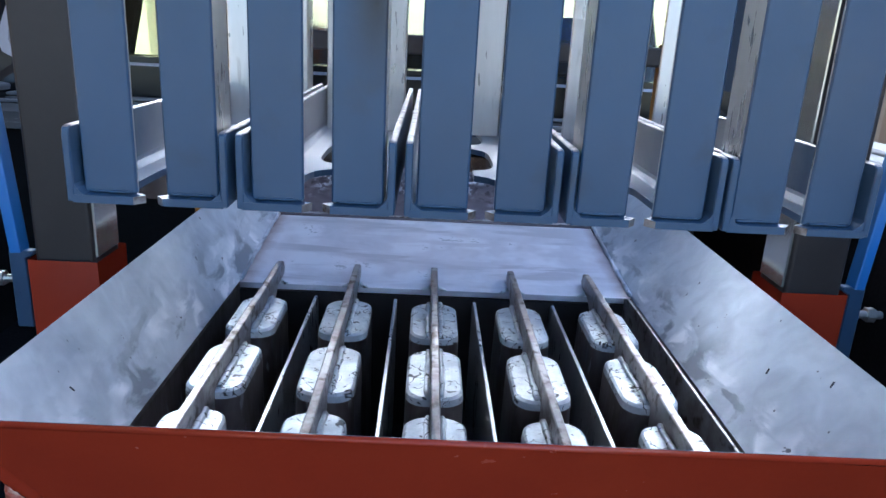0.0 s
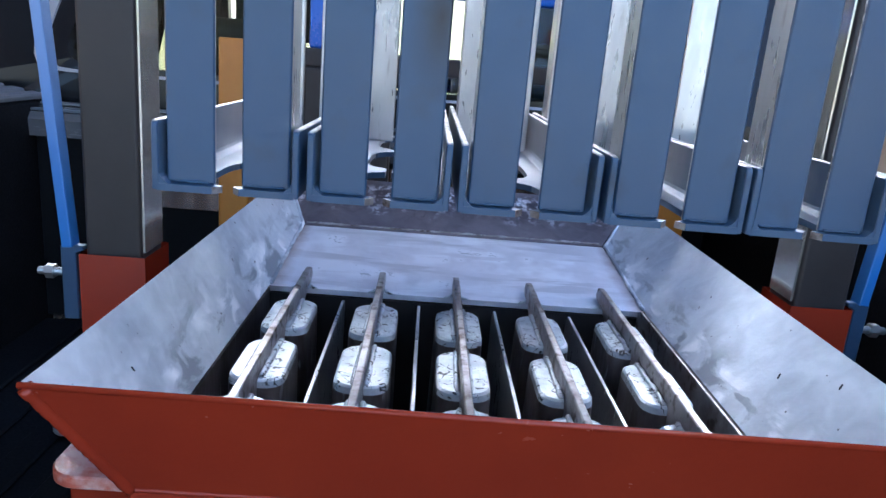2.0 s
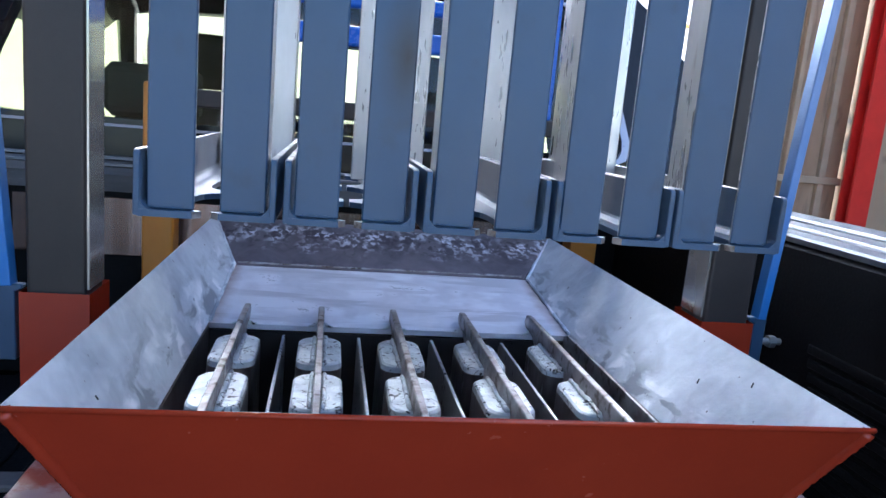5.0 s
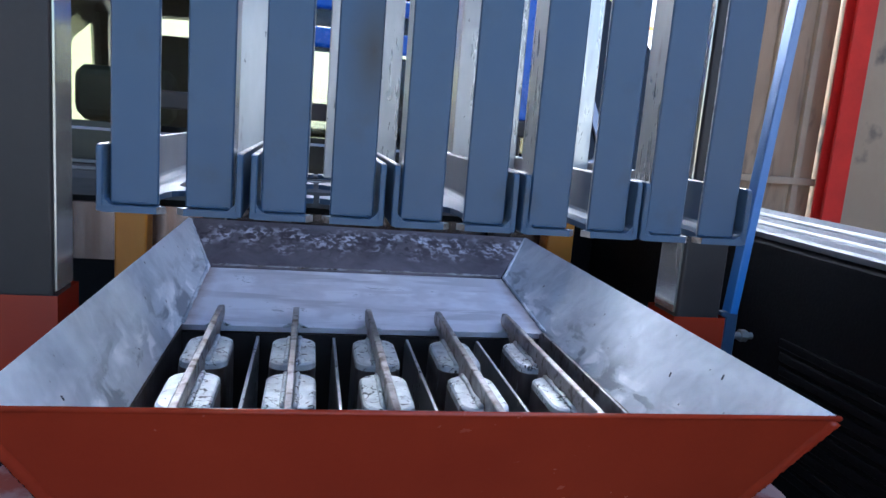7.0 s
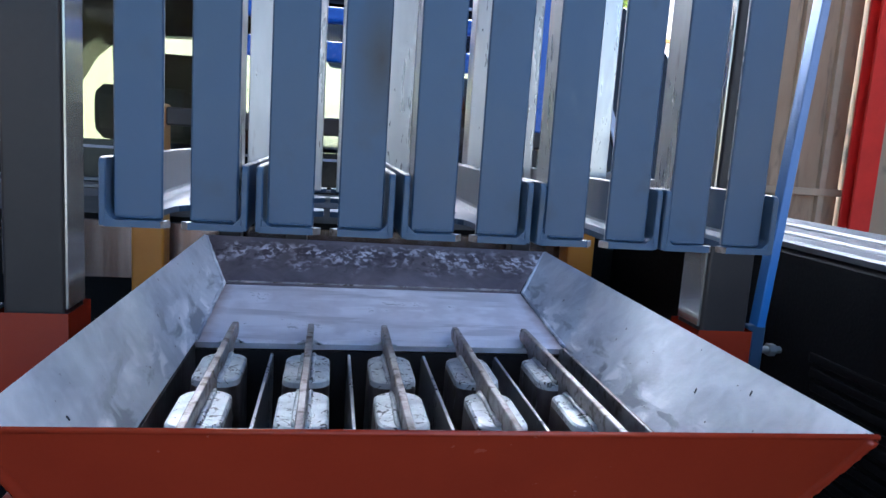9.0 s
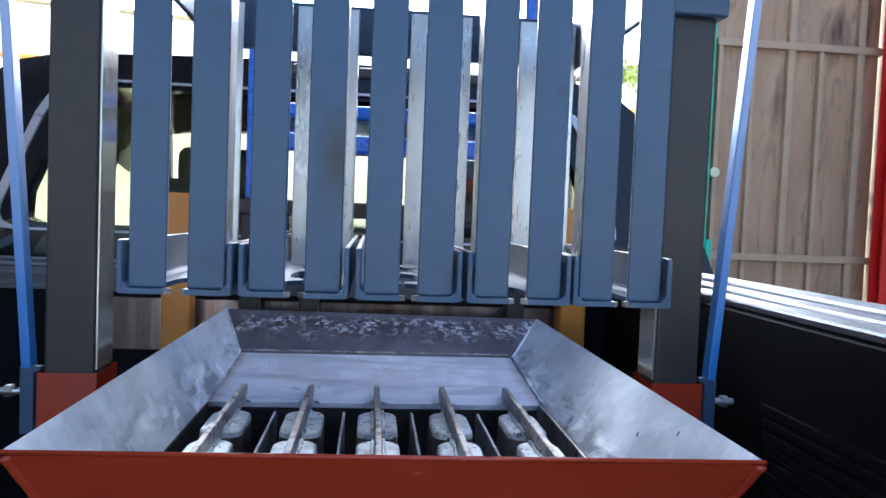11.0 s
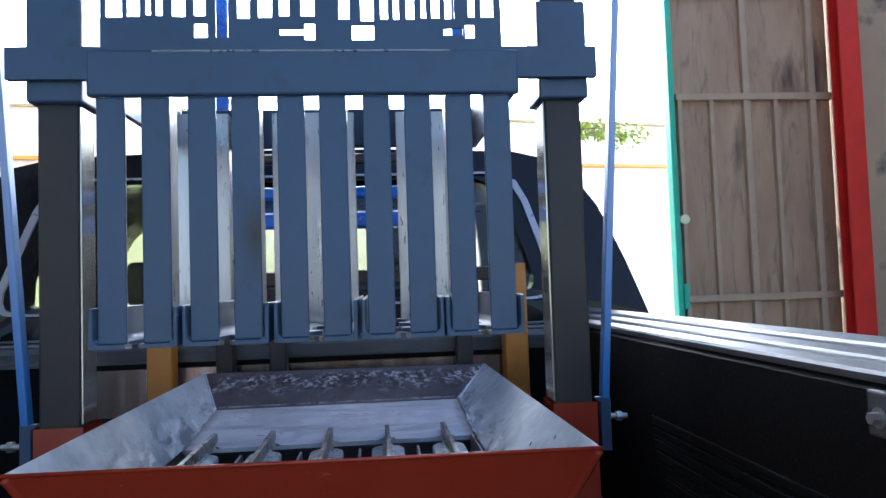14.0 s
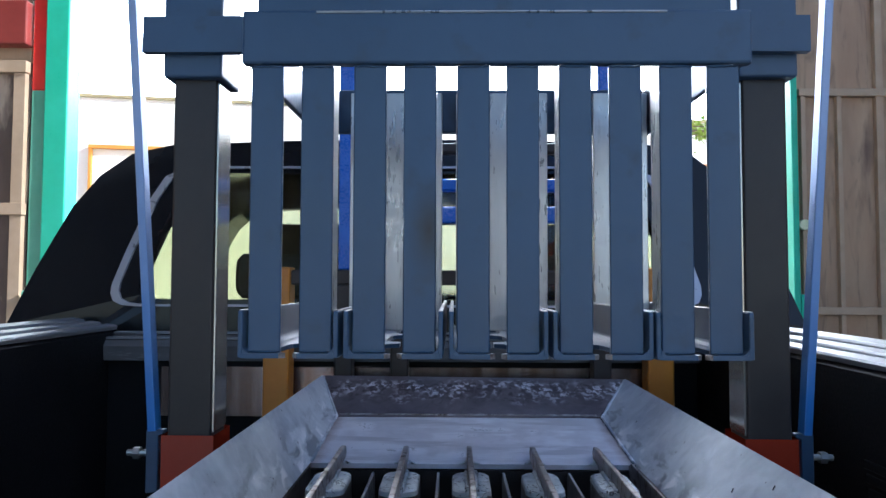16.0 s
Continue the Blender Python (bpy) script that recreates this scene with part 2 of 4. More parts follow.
    fine = noise_at(170, 3)
    gloss = node("ShaderNodeMapRange", From_Min=0.3, From_Max=0.7, To_Min=rough - 0.1, To_Max=rough + 0.1)
    l.new(math_("ADD", math_("MULTIPLY", fine, 0.4), math_("MULTIPLY", big, 0.6)), gloss.inputs["Value"])
    l.new(math_("SUBTRACT", gloss.outputs[0], math_("MULTIPLY", ground, 0.1)), p.inputs["Roughness"])
    p.inputs["Metallic"].default_value = metal
    b = node("ShaderNodeBump", Strength=0.18, Distance=0.0015)
    l.new(math_("ADD", fine, math_("MULTIPLY", ground, 0.8)), b.inputs["Height"])
    l.new(b.outputs[0], p.inputs["Normal"])
    return m


SHEET = scaled_steel("hot_rolled_sheet_steel", (0.42, 0.46, 0.51), (0.64, 0.68, 0.715), 0.35, 0.56, (0.93, 0.94, 0.96), ("x", 0.300, 0.268), (46, 15, 26), (0.5, 0.3, 0.7),
                     specks=((0.16, 0.16, 0.17), 95, 0.725))
DARK_SHEET = scaled_steel("scaled_dark_sheet_steel", (0.105, 0.088, 0.098), (0.20, 0.175, 0.185), 0.5, 0.40, (0.74, 0.74, 0.78), ("z", 0.322, 0.345), (82, 70, 58), (0.0, 0.15, 0.0),
                          edge=(0.361, 0.352))
PLATE = scaled_steel("brushed_steel_plate", (0.66, 0.655, 0.70), (0.80, 0.80, 0.85), 0.25, 0.42, (0.86, 0.87, 0.92), ("x", 0.262, 0.20), (5, 26, 26), (0.0, 0.0, 0.25),
                     rust=((0.30, 0.21, 0.19), "x", 0.238, 0.262), dull=0.88)


def painted_end(name, paint, metal, edge, width, axis="Y", wander=0.07):
    """Paint over one end, a second tone beyond it (bare steel on the shoes): the edge wanders along the axis."""
    m, n, l, p = material(name)
    co = n.new("ShaderNodeTexCoord")
    sep = n.new("ShaderNodeSeparateXYZ")
    l.new(co.outputs["Object"], sep.inputs[0])
    nz = n.new("ShaderNodeTexNoise")
    nz.inputs["Scale"].default_value, nz.inputs["Detail"].default_value = 28, 5
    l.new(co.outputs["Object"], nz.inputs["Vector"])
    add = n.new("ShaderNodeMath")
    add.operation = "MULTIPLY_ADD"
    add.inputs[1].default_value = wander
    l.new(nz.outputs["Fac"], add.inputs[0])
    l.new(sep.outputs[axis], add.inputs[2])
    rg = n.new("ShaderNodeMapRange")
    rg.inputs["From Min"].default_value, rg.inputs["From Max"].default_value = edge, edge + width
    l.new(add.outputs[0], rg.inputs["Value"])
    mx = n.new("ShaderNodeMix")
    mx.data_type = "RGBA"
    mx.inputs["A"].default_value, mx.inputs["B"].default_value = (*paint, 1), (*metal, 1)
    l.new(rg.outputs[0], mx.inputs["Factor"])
    l.new(mx.outputs["Result"], p.inputs["Base Color"])
    mt = n.new("ShaderNodeMath")
    mt.operation = "MULTIPLY"
    mt.inputs[1].default_value = 0.5
    l.new(rg.outputs[0], mt.inputs[0])
    l.new(mt.outputs[0], p.inputs["Metallic"])
    rr = n.new("ShaderNodeMapRange")
    rr.inputs["To Min"].default_value, rr.inputs["To Max"].default_value = 0.32, 0.52
    l.new(nz.outputs["Fac"], rr.inputs["Value"])
    l.new(rr.outputs[0], p.inputs["Roughness"])
    return m


SHOE = painted_end("oversprayed_shoe_steel", (0.043, 0.083, 0.145), (0.40, 0.40, 0.41), -0.16, 0.10)
# bar blue turns paler and greyer towards the top
PULL_BLUE = painted_end("blue_bar_paler_up", (0.03, 0.15, 0.42), (0.26, 0.32, 0.46), 0.44, 0.46, "Z", 0.10)
# red paint darkened: shade on the left lintel put into the colour
RED_SHADED = surface("shaded_red_beam_paint", (0.22, 0.03, 0.025), (0.27, 0.04, 0.03), 0.5, 0, 5, 80)
OLD_BOARD = surface("peeling_brown_board", (0.10, 0.072, 0.060), (0.15, 0.11, 0.09), 0.7, 0, 3, 50, (0.35, 0.68), 0.2, stretch=(1.5, 1, 0.5),
                    spots=(0.46, 0.37, 0.29), spot_mix=(0.56, 0.62), spot_scale=2.2)
# bluish tint of sky light on the side links put into the colour
PALE_BLUE = surface("sky_tinted_link_blue", (0.11, 0.16, 0.23), (0.17, 0.22, 0.29), 0.4, 0.3, 16, 150, (0.35, 0.68), 0.1)
NOTCH = surface("pry_mark_dark", (0.03, 0.03, 0.035), (0.05, 0.05, 0.055), 0.6, 0.3, 30, 200)


def glass_material(name, tint, gloss=None):
    m, n, l, p = material(name)
    tr = n.new("ShaderNodeBsdfTransparent")
    tr.inputs[0].default_value = (*tint, 1)
    gl = n.new("ShaderNodeBsdfGlossy")
    gl.inputs["Roughness"].default_value = 0.02
    fr = n.new("ShaderNodeFresnel")
    fr.inputs[0].default_value = 1.45
    mx = n.new("ShaderNodeMixShader")
    if gloss is None:
        l.new(fr.outputs[0], mx.inputs[0])
    else:
        mx.inputs[0].default_value = gloss
    l.new(tr.outputs[0], mx.inputs[1])
    l.new(gl.outputs[0], mx.inputs[2])
    l.new(mx.outputs[0], n["Material Output"].inputs[0])
    return m


GLASS = glass_material("tinted_car_glass", (0.87, 0.89, 0.80))
DARK_GLASS = glass_material("dark_tinted_glass", (0.84, 0.87, 0.72), 0.05)

# scorch mark on one leg: a soot patch of its own shape
n, l = BLUE_SCORCHED.node_tree.nodes, BLUE_SCORCHED.node_tree.links
p = n["Principled BSDF"]
co = n.new("ShaderNodeTexCoord")
mp = n.new("ShaderNodeMapping")
mp.inputs["Location"].default_value = (0.1, 0, -15.9)
mp.inputs["Scale"].default_value = (26, 0.01, 12)
l.new(co.outputs["Object"], mp.inputs["Vector"])
gr = n.new("ShaderNodeTexGradient")
gr.gradient_type = "SPHERICAL"
l.new(mp.outputs[0], gr.inputs[0])
soot = n.new("ShaderNodeMix")
soot.data_type = "RGBA"
soot.inputs["B"].default_value = (0.022, 0.020, 0.020, 1)
l.new(p.inputs["Base Color"].links[0].from_socket, soot.inputs["A"])
l.new(gr.outputs["Fac"], soot.inputs["Factor"])
l.new(soot.outputs["Result"], p.inputs["Base Color"])
SOOT_MAP = mp


# ---- mesh helpers ----
def add_box(bm, x0, x1, y0, y1, z0, z1, mi=0):
    v = [bm.verts.new((x, y, z)) for z in (z0, z1) for y in (y0, y1) for x in (x0, x1)]
    faces = [bm.faces.new([v[i] for i in q]) for q in ((0, 2, 3, 1), (4, 5, 7, 6), (0, 1, 5, 4), (2, 6, 7, 3), (0, 4, 6, 2), (1, 3, 7, 5))]
    for f in faces:
        f.material_index = mi
    return faces


def box(x0, x1, y0, y1, z0, z1, bevel=0.0, seg=2):
    bm = bmesh.new()
    add_box(bm, min(x0, x1), max(x0, x1), min(y0, y1), max(y0, y1), min(z0, z1), max(z0, z1))
    bmesh.ops.recalc_face_normals(bm, faces=bm.faces[:])
    if bevel:
        bmesh.ops.bevel(bm, geom=bm.edges[:], offset=bevel, segments=seg, affect="EDGES", profile=0.5)
    return bm


def prism(points, axis, a, b, bevel=0.0):
    """A closed outline in the plane across the axis, drawn from a to b along it."""
    def place(u, v, w):
        return {"x": (w, u, v), "y": (u, w, v), "z": (u, v, w)}[axis]
    bm = bmesh.new()
    lo = [bm.verts.new(place(u, v, a)) for u, v in points]
    hi = [bm.verts.new(place(u, v, b)) for u, v in points]
    bm.faces.new(lo)
    bm.faces.new(hi[::-1])
    for i in range(len(points)):
        j = (i + 1) % len(points)
        bm.faces.new((lo[j], lo[i], hi[i], hi[j]))
    bmesh.ops.recalc_face_normals(bm, faces=bm.faces[:])
    if bevel:
        bmesh.ops.bevel(bm, geom=bm.edges[:], offset=bevel, segments=1, affect="EDGES")
    return bm


def slab(corners, thick, cuts=1, wobble=0.0):
    """A sheet of metal over four corners, with thickness downwards and slight dents."""
    bm = bmesh.new()
    a, b, c, d = [Vector(q) for q in corners]
    nrm = (b - a).cross(d - a).normalized()
    rows = []
    for i in range(cuts + 1):
        row = []
        for j in range(cuts + 1):
            u, v = i / cuts, j / cuts
            q = a.lerp(b, u).lerp(d.lerp(c, u), v)
            inner = 16 * u * (1 - u) * v * (1 - v)
            row.append(q + nrm * wobble * inner * noise.noise(q * 9.0))
        rows.append(row)
    top = [[bm.verts.new(q) for q in r] for r in rows]
    bot = [[bm.verts.new(q - nrm * thick) for q in r] for r in rows]
    for i in range(cuts):
        for j in range(cuts):
            bm.faces.new((top[i][j], top[i + 1][j], top[i + 1][j + 1], top[i][j + 1]))
            bm.faces.new((bot[i][j], bot[i][j + 1], bot[i + 1][j + 1], bot[i + 1][j]))
    for i in range(cuts):
        for r, s in ((0, 1), (cuts, -1)):
            bm.faces.new((top[i][r], top[i + 1][r], bot[i + 1][r], bot[i][r]))
            bm.faces.new((top[r][i], top[r][i + 1], bot[r][i + 1], bot[r][i]))
    bmesh.ops.recalc_face_normals(bm, faces=bm.faces[:])
    return bm


def tube(points, r, sides=10):
    """A round bar along a line of points."""
    bm = bmesh.new()
    pts = [Vector(q) for q in points]
    rings = []
    for i, q in enumerate(pts):
        d = (pts[min(i + 1, len(pts) - 1)] - pts[max(i - 1, 0)]).normalized()
        s = d.cross(Vector((0, 0, 1)) if abs(d.z) < 0.9 else Vector((1, 0, 0))).normalized()
        t = d.cross(s)
        rad = r[i] if isinstance(r, (list, tuple)) else r
        rings.append([bm.verts.new(q + (s * math.cos(k * math.tau / sides) + t * math.sin(k * math.tau / sides)) * rad) for k in range(sides)])
    for a, b in zip(rings, rings[1:]):
        for k in range(sides):
            bm.faces.new((a[k], a[(k + 1) % sides], b[(k + 1) % sides], b[k]))
    bm.faces.new(rings[0][::-1])
    bm.faces.new(rings[-1])
    bmesh.ops.recalc_face_normals(bm, faces=bm.faces[:])
    return bm


def made(name, bm, mats, smooth=False):
    for e in bm.edges:
        if smooth is not True and len(e.link_faces) == 2 and e.calc_face_angle(0.0) > 0.6:
            e.smooth = False
    me = bpy.data.meshes.new(name)
    bm.to_mesh(me)
    bm.free()
    for m in (mats if isinstance(mats, (list, tuple)) else [mats]):
        me.materials.append(m)
    if smooth:
        for poly in me.polygons:
            poly.use_smooth = smooth is True or poly.area > smooth
    return new(name, me)


def part(name, bm, mats, parent, label="", smooth=False):
    ob = made(name, bm, mats, smooth)
    ob.parent = parent
    return tagged(ob, label) if label else ob


def structure(name, bm, mats, label, category):
    return tagged(made(name, bm, mats), label, category, kind="structure")


def thing(name, at, label, category, group=""):
    ob = new(name)
    ob.location = at
    bpy.context.view_layer.update()
    return tagged(ob, label, category, group)


def rounded(cx, cy, w, h, r, seg=5):
    pts = []
    for sx, sy, a0 in ((1, 1, 0), (-1, 1, 90), (-1, -1, 180), (1, -1, 270)):
        for k in range(seg + 1):
            a = radians(a0 + 90 * k / seg)
            pts.append((cx + sx * (w / 2 - r) + r * math.cos(a), cy + sy * (h / 2 - r) + r * math.sin(a)))
    return pts


# ---- the shed and the yard ----
DOOR_Y = 3.55
structure("ground", box(-60, 60, -60, 120, -0.35, -0.012), YARD, "pale sunlit concrete yard ground", "ground")
structure("floor", box(-7.5, 5.6, -7.0, 3.75, -0.25, 0.0), CONCRETE, "grey stained concrete workshop floor", "floor")
roof_bm = box(-7.6, 5.7, 3.1, 3.9, 5.2, 5.3)
# unseen west half, added to hold sky light off the right hopper sheet
add_box(roof_bm, -7.6, -0.8, -8.0, 3.1, 5.2, 5.3)
structure("ceiling", roof_bm, DARK_WALL, "dark metal sheet roof, unseen, added to limit the sky light", "ceiling")
# both side walls are unseen; the east one keeps sunlight off the press
structure("wall_west", box(-7.7, -7.5, -8.0, 3.7, 0.0, 5.2), WALL, "tan rendered side wall, added out of view", "wall")
structure("wall_east", box(5.6, 5.8, -8.0, 3.7, 0.0, 5.2), WALL, "tan rendered side wall, added out of view", "wall")
front = bmesh.new()
add_box(front, -7.5, -2.92, DOOR_Y, DOOR_Y + 0.15, 0, 5.2)
add_box(front, 3.50, 5.6, DOOR_Y - 0.12, DOOR_Y + 0.1, 0, 5.2)
add_box(front, -2.92, 3.50, DOOR_Y + 0.08, DOOR_Y + 0.2, 4.5, 5.2)
structure("wall_north", front, WALL, "tan rendered front wall round the open doorway", "wall")

leaf = thing("sliding_door", (2.9, DOOR_Y, 0.0), "brown stained sheet sliding door in steel frame, pushed open", "sliding door")
leaf["kind"] = "structure"


def under(parent, name, bm, mats, label=""):
    """A part given in world places under a thing that stands elsewhere."""
    bmesh.ops.translate(bm, verts=bm.verts[:], vec=-parent.location)
    return part(name, bm, mats, parent, label)


sheet_bm = bmesh.new()
add_box(sheet_bm, 2.26, 3.48, DOOR_Y + 0.03, DOOR_Y + 0.05, 0.05, 4.4)
under(leaf, "door_sheet", sheet_bm, DOOR_SHEET, "brown sheet panel with dark rust stains")
for x in (2.31, 2.55, 2.82, 3.04, 3.33):
    wide = 0.05 if x in (2.82, 3.33) else 0.032
    under(leaf, "upright", box(x - wide / 2, x + wide / 2, DOOR_Y - 0.01, DOOR_Y + 0.03, 0.1, 4.4 if wide > 0.04 else 2.54, 0.004), DOOR_FRAME)
for z in (3.33, 2.55, 1.09, 0.12):
    under(leaf, "crossbar", box(2.28, 3.48, DOOR_Y - 0.018, DOOR_Y + 0.028, z - 0.025, z + 0.025, 0.004), DOOR_FRAME)
under(leaf, "edge_strip", box(2.22, 2.262, DOOR_Y - 0.03, DOOR_Y + 0.06, 0.05, 4.4, 0.006), GREEN, "green painted door edge")
ring = tube([(2.295, DOOR_Y - 0.04, 1.66), (2.295, DOOR_Y - 0.016, 1.66)], [0.034, 0.036], 18)
under(leaf, "latch", ring, LATCH, "round pale yellow-green latch plate")
under(leaf, "lock_tab", box(2.262, 2.30, DOOR_Y - 0.04, DOOR_Y - 0.018, 1.02, 1.20, 0.006), GREEN, "green lock tab")

RX = 3.47
structure("column_red", prism([(RX - 0.075, 3.30), (RX + 0.075, 3.30), (RX + 0.075, 3.315), (RX + 0.01, 3.315), (RX + 0.01, 3.405), (RX + 0.075, 3.405), (RX + 0.075, 3.42), (RX - 0.075, 3.42), (RX - 0.075, 3.405), (RX - 0.01, 3.405), (RX - 0.01, 3.315), (RX - 0.075, 3.315)], "z", 0, 5.2),
          RED, "red painted steel building column", "column")

post = thing("door_post", (-2.72, DOOR_Y, 0), "green steel door post with red upper strip", "post")
post["kind"] = "structure"
under(post, "post_face", box(-2.79, -2.63, DOOR_Y - 0.06, DOOR_Y + 0.1, 0, 4.5, 0.01), GREEN)
under(post, "lower_strip", box(-2.885, -2.79, DOOR_Y - 0.04, DOOR_Y + 0.1, 0, 2.56, 0.006), PALE_GREEN, "pale green painted strip")
under(post, "upper_strip", box(-2.885, -2.79, DOOR_Y - 0.04, DOOR_Y + 0.1, 2.56, 4.5, 0.006), RED, "red painted strip")
under(post, "hinge", tube([(-2.86, DOOR_Y - 0.1, 1.18), (-2.76, DOOR_Y - 0.1, 1.18)], 0.03, 10), PALE_GREEN)

old = thing("wall_panel", (-4.2, DOOR_Y - 0.08, 0), "brown weathered board panel in a dusty frame", "wall panel")
old["kind"] = "structure"
under(old, "board", box(-7.4, -2.9, DOOR_Y - 0.03, DOOR_Y - 0.002, 0.02, 2.75), OLD_BOARD)
for x in (-6.2, -5.1, -4.0, -2.95):
    under(old, "upright", box(x - 0.04, x + 0.04, DOOR_Y - 0.075, DOOR_Y - 0.03, 0.02, 2.75, 0.004), DOOR_FRAME)
for z in (0.1, 1.75, 2.71):
    under(old, "crossbar", box(-7.4, -2.9, DOOR_Y - 0.09, DOOR_Y - 0.034, z - 0.04, z + 0.04, 0.004), DOOR_FRAME)
structure("wall_beam", box(-7.4, -2.9, DOOR_Y - 0.1, DOOR_Y - 0.002, 2.86, 3.16, 0.01), RED_SHADED, "red painted steel lintel beam", "beam")

yard = thing("yard_wall", (-4.9, 8.0, -0.02), "white sunlit yard wall with ochre door frame and dull coping", "wall")
yard["kind"] = "structure"
yard.rotation_euler = (0, 0, math.radians(10.1))
under(yard, "wall_face", box(-18, 9, 8.0, 8.2, -0.02, 3.70), WHITE_WALL)
under(yard, "coping", box(-18, 9, 7.96, 8.22, 3.70, 3.745, 0.01), COPING, "dull olive wall coping")
for x0, x1 in ((-4.83, -3.30), (1.6, 6.6)):
    under(yard, "door_frame_head", box(x0, x1, 7.93, 8.0, 3.015, 3.065, 0.006), TRIM_ORANGE, "ochre painted door frame")
    for x in (x0, x1 - 0.04):
        under(yard, "door_frame_jamb", box(x, x + 0.04, 7.94, 8.0, -0.02, 3.015, 0.006), TRIM_ORANGE)
under(yard, "downpipe", tube([(-5.10, 7.95, -0.02), (-5.10, 7.95, 2.45)], 0.02, 8), WHITE_WALL)

LEAF = surface("sunlit_leaves", (0.20, 0.30, 0.03), (0.30, 0.40, 0.05), 0.5, 0, 9, 80, bump=0)
BARK = surface("grey_bark", (0.16, 0.12, 0.09), (0.22, 0.17, 0.13), 0.8, 0, 14, 120, bump=0.3, stretch=(1, 1, 0.3))


def leaning_tree(name, at, height, reach, seed):
    """A thin tapered trunk whose limbs all lean to one side, with a loose flat spray of single leaves."""
    r = random.Random(seed)
    tree = thing(name, at, "slim tree with a loose sunlit spray of green leaves", "tree")
    part("trunk", tube([(0, 0, 0), (0.04, 0.02, height * 0.5), (0.02, 0.0, height)], [0.05, 0.04, 0.022], 8), BARK, tree)
    tips = []
    for i in range(7):
        tip = Vector((reach * (0.55 + 0.16 * i), r.uniform(-0.3, 0.3), height + r.uniform(-0.03, 0.12)))
        part("limb", tube([(0.02, 0, height - 0.06), tip * 0.5 + Vector((0, 0, height * 0.5 + 0.05)), tip], [0.018, 0.010, 0.004], 6), BARK, tree)
        tips.append(tip)
    crown = bmesh.new()
    for _ in range(520):
        c = r.choice(tips) + Vector((r.gauss(0, 0.11), r.gauss(0, 0.16), r.gauss(0, 0.055)))
        turn = Euler((r.uniform(-1, 1), r.uniform(-1, 1), r.uniform(0, 6.3))).to_matrix()
        size = r.uniform(0.03, 0.055)
        crown.faces.new([crown.verts.new(c + turn @ Vector(q) * size) for q in ((-1, 0, 0), (0, -0.45, 0.08), (1.1, 0, 0), (0, 0.45, 0.08))])
    part("crown", crown, LEAF, tree, "loose spray of small green leaves")
    return tree


leaning_tree("yard_tree", (2.25, 7.0, -0.012), 3.0, 0.7, 5)

m, n, l, p = material("bright_hazy_sky")
em = n.new("ShaderNodeEmission")
em.inputs[0].default_value, em.inputs[1].default_value = (1.0, 0.98, 0.95, 1), 8.0
l.new(em.outputs[0], n["Material Output"].inputs[0])
structure("backdrop", slab(((-30, 24, -2), (30, 24, -2), (30, 24, 22), (-30, 24, 22)), 0.05), m, "plain bright hazy sky beyond the yard", "sky")

# ---- the pickup truck ----
TX = -0.148          # middle of the truck
BED = 0.70          # bed floor
truck = thing("pickup_truck", (TX, 0.5, 0.0), "black pickup truck with open tailgate, carrying a press in its bed", "pickup truck")


def mirror_x(bm, about):
    for v in bm.verts:
        v.co.x = 2 * about - v.co.x
    bmesh.ops.reverse_faces(bm, faces=bm.faces[:])
    return bm


SIDE = [(0.69, 0.66), (0.69, 1.145), (0.70, 1.152), (0.95, 1.10), (0.985, 0.98), (0.98, 0.62), (0.92, 0.56), (0.90, 0.66)]
CAP = [(0.692, 1.1525), (0.690, 1.160), (0.6925, 1.1635), (0.714, 1.1665), (0.717, 1.160), (0.727, 1.160), (0.730, 1.167), (0.7325, 1.170),
       (0.754, 1.173), (0.757, 1.165), (0.767, 1.165), (0.770, 1.1735), (0.773, 1.177), (0.800, 1.181), (0.83, 1.176), (0.90, 1.148), (0.945, 1.112), (0.948, 1.105), (0.71, 1.153)]
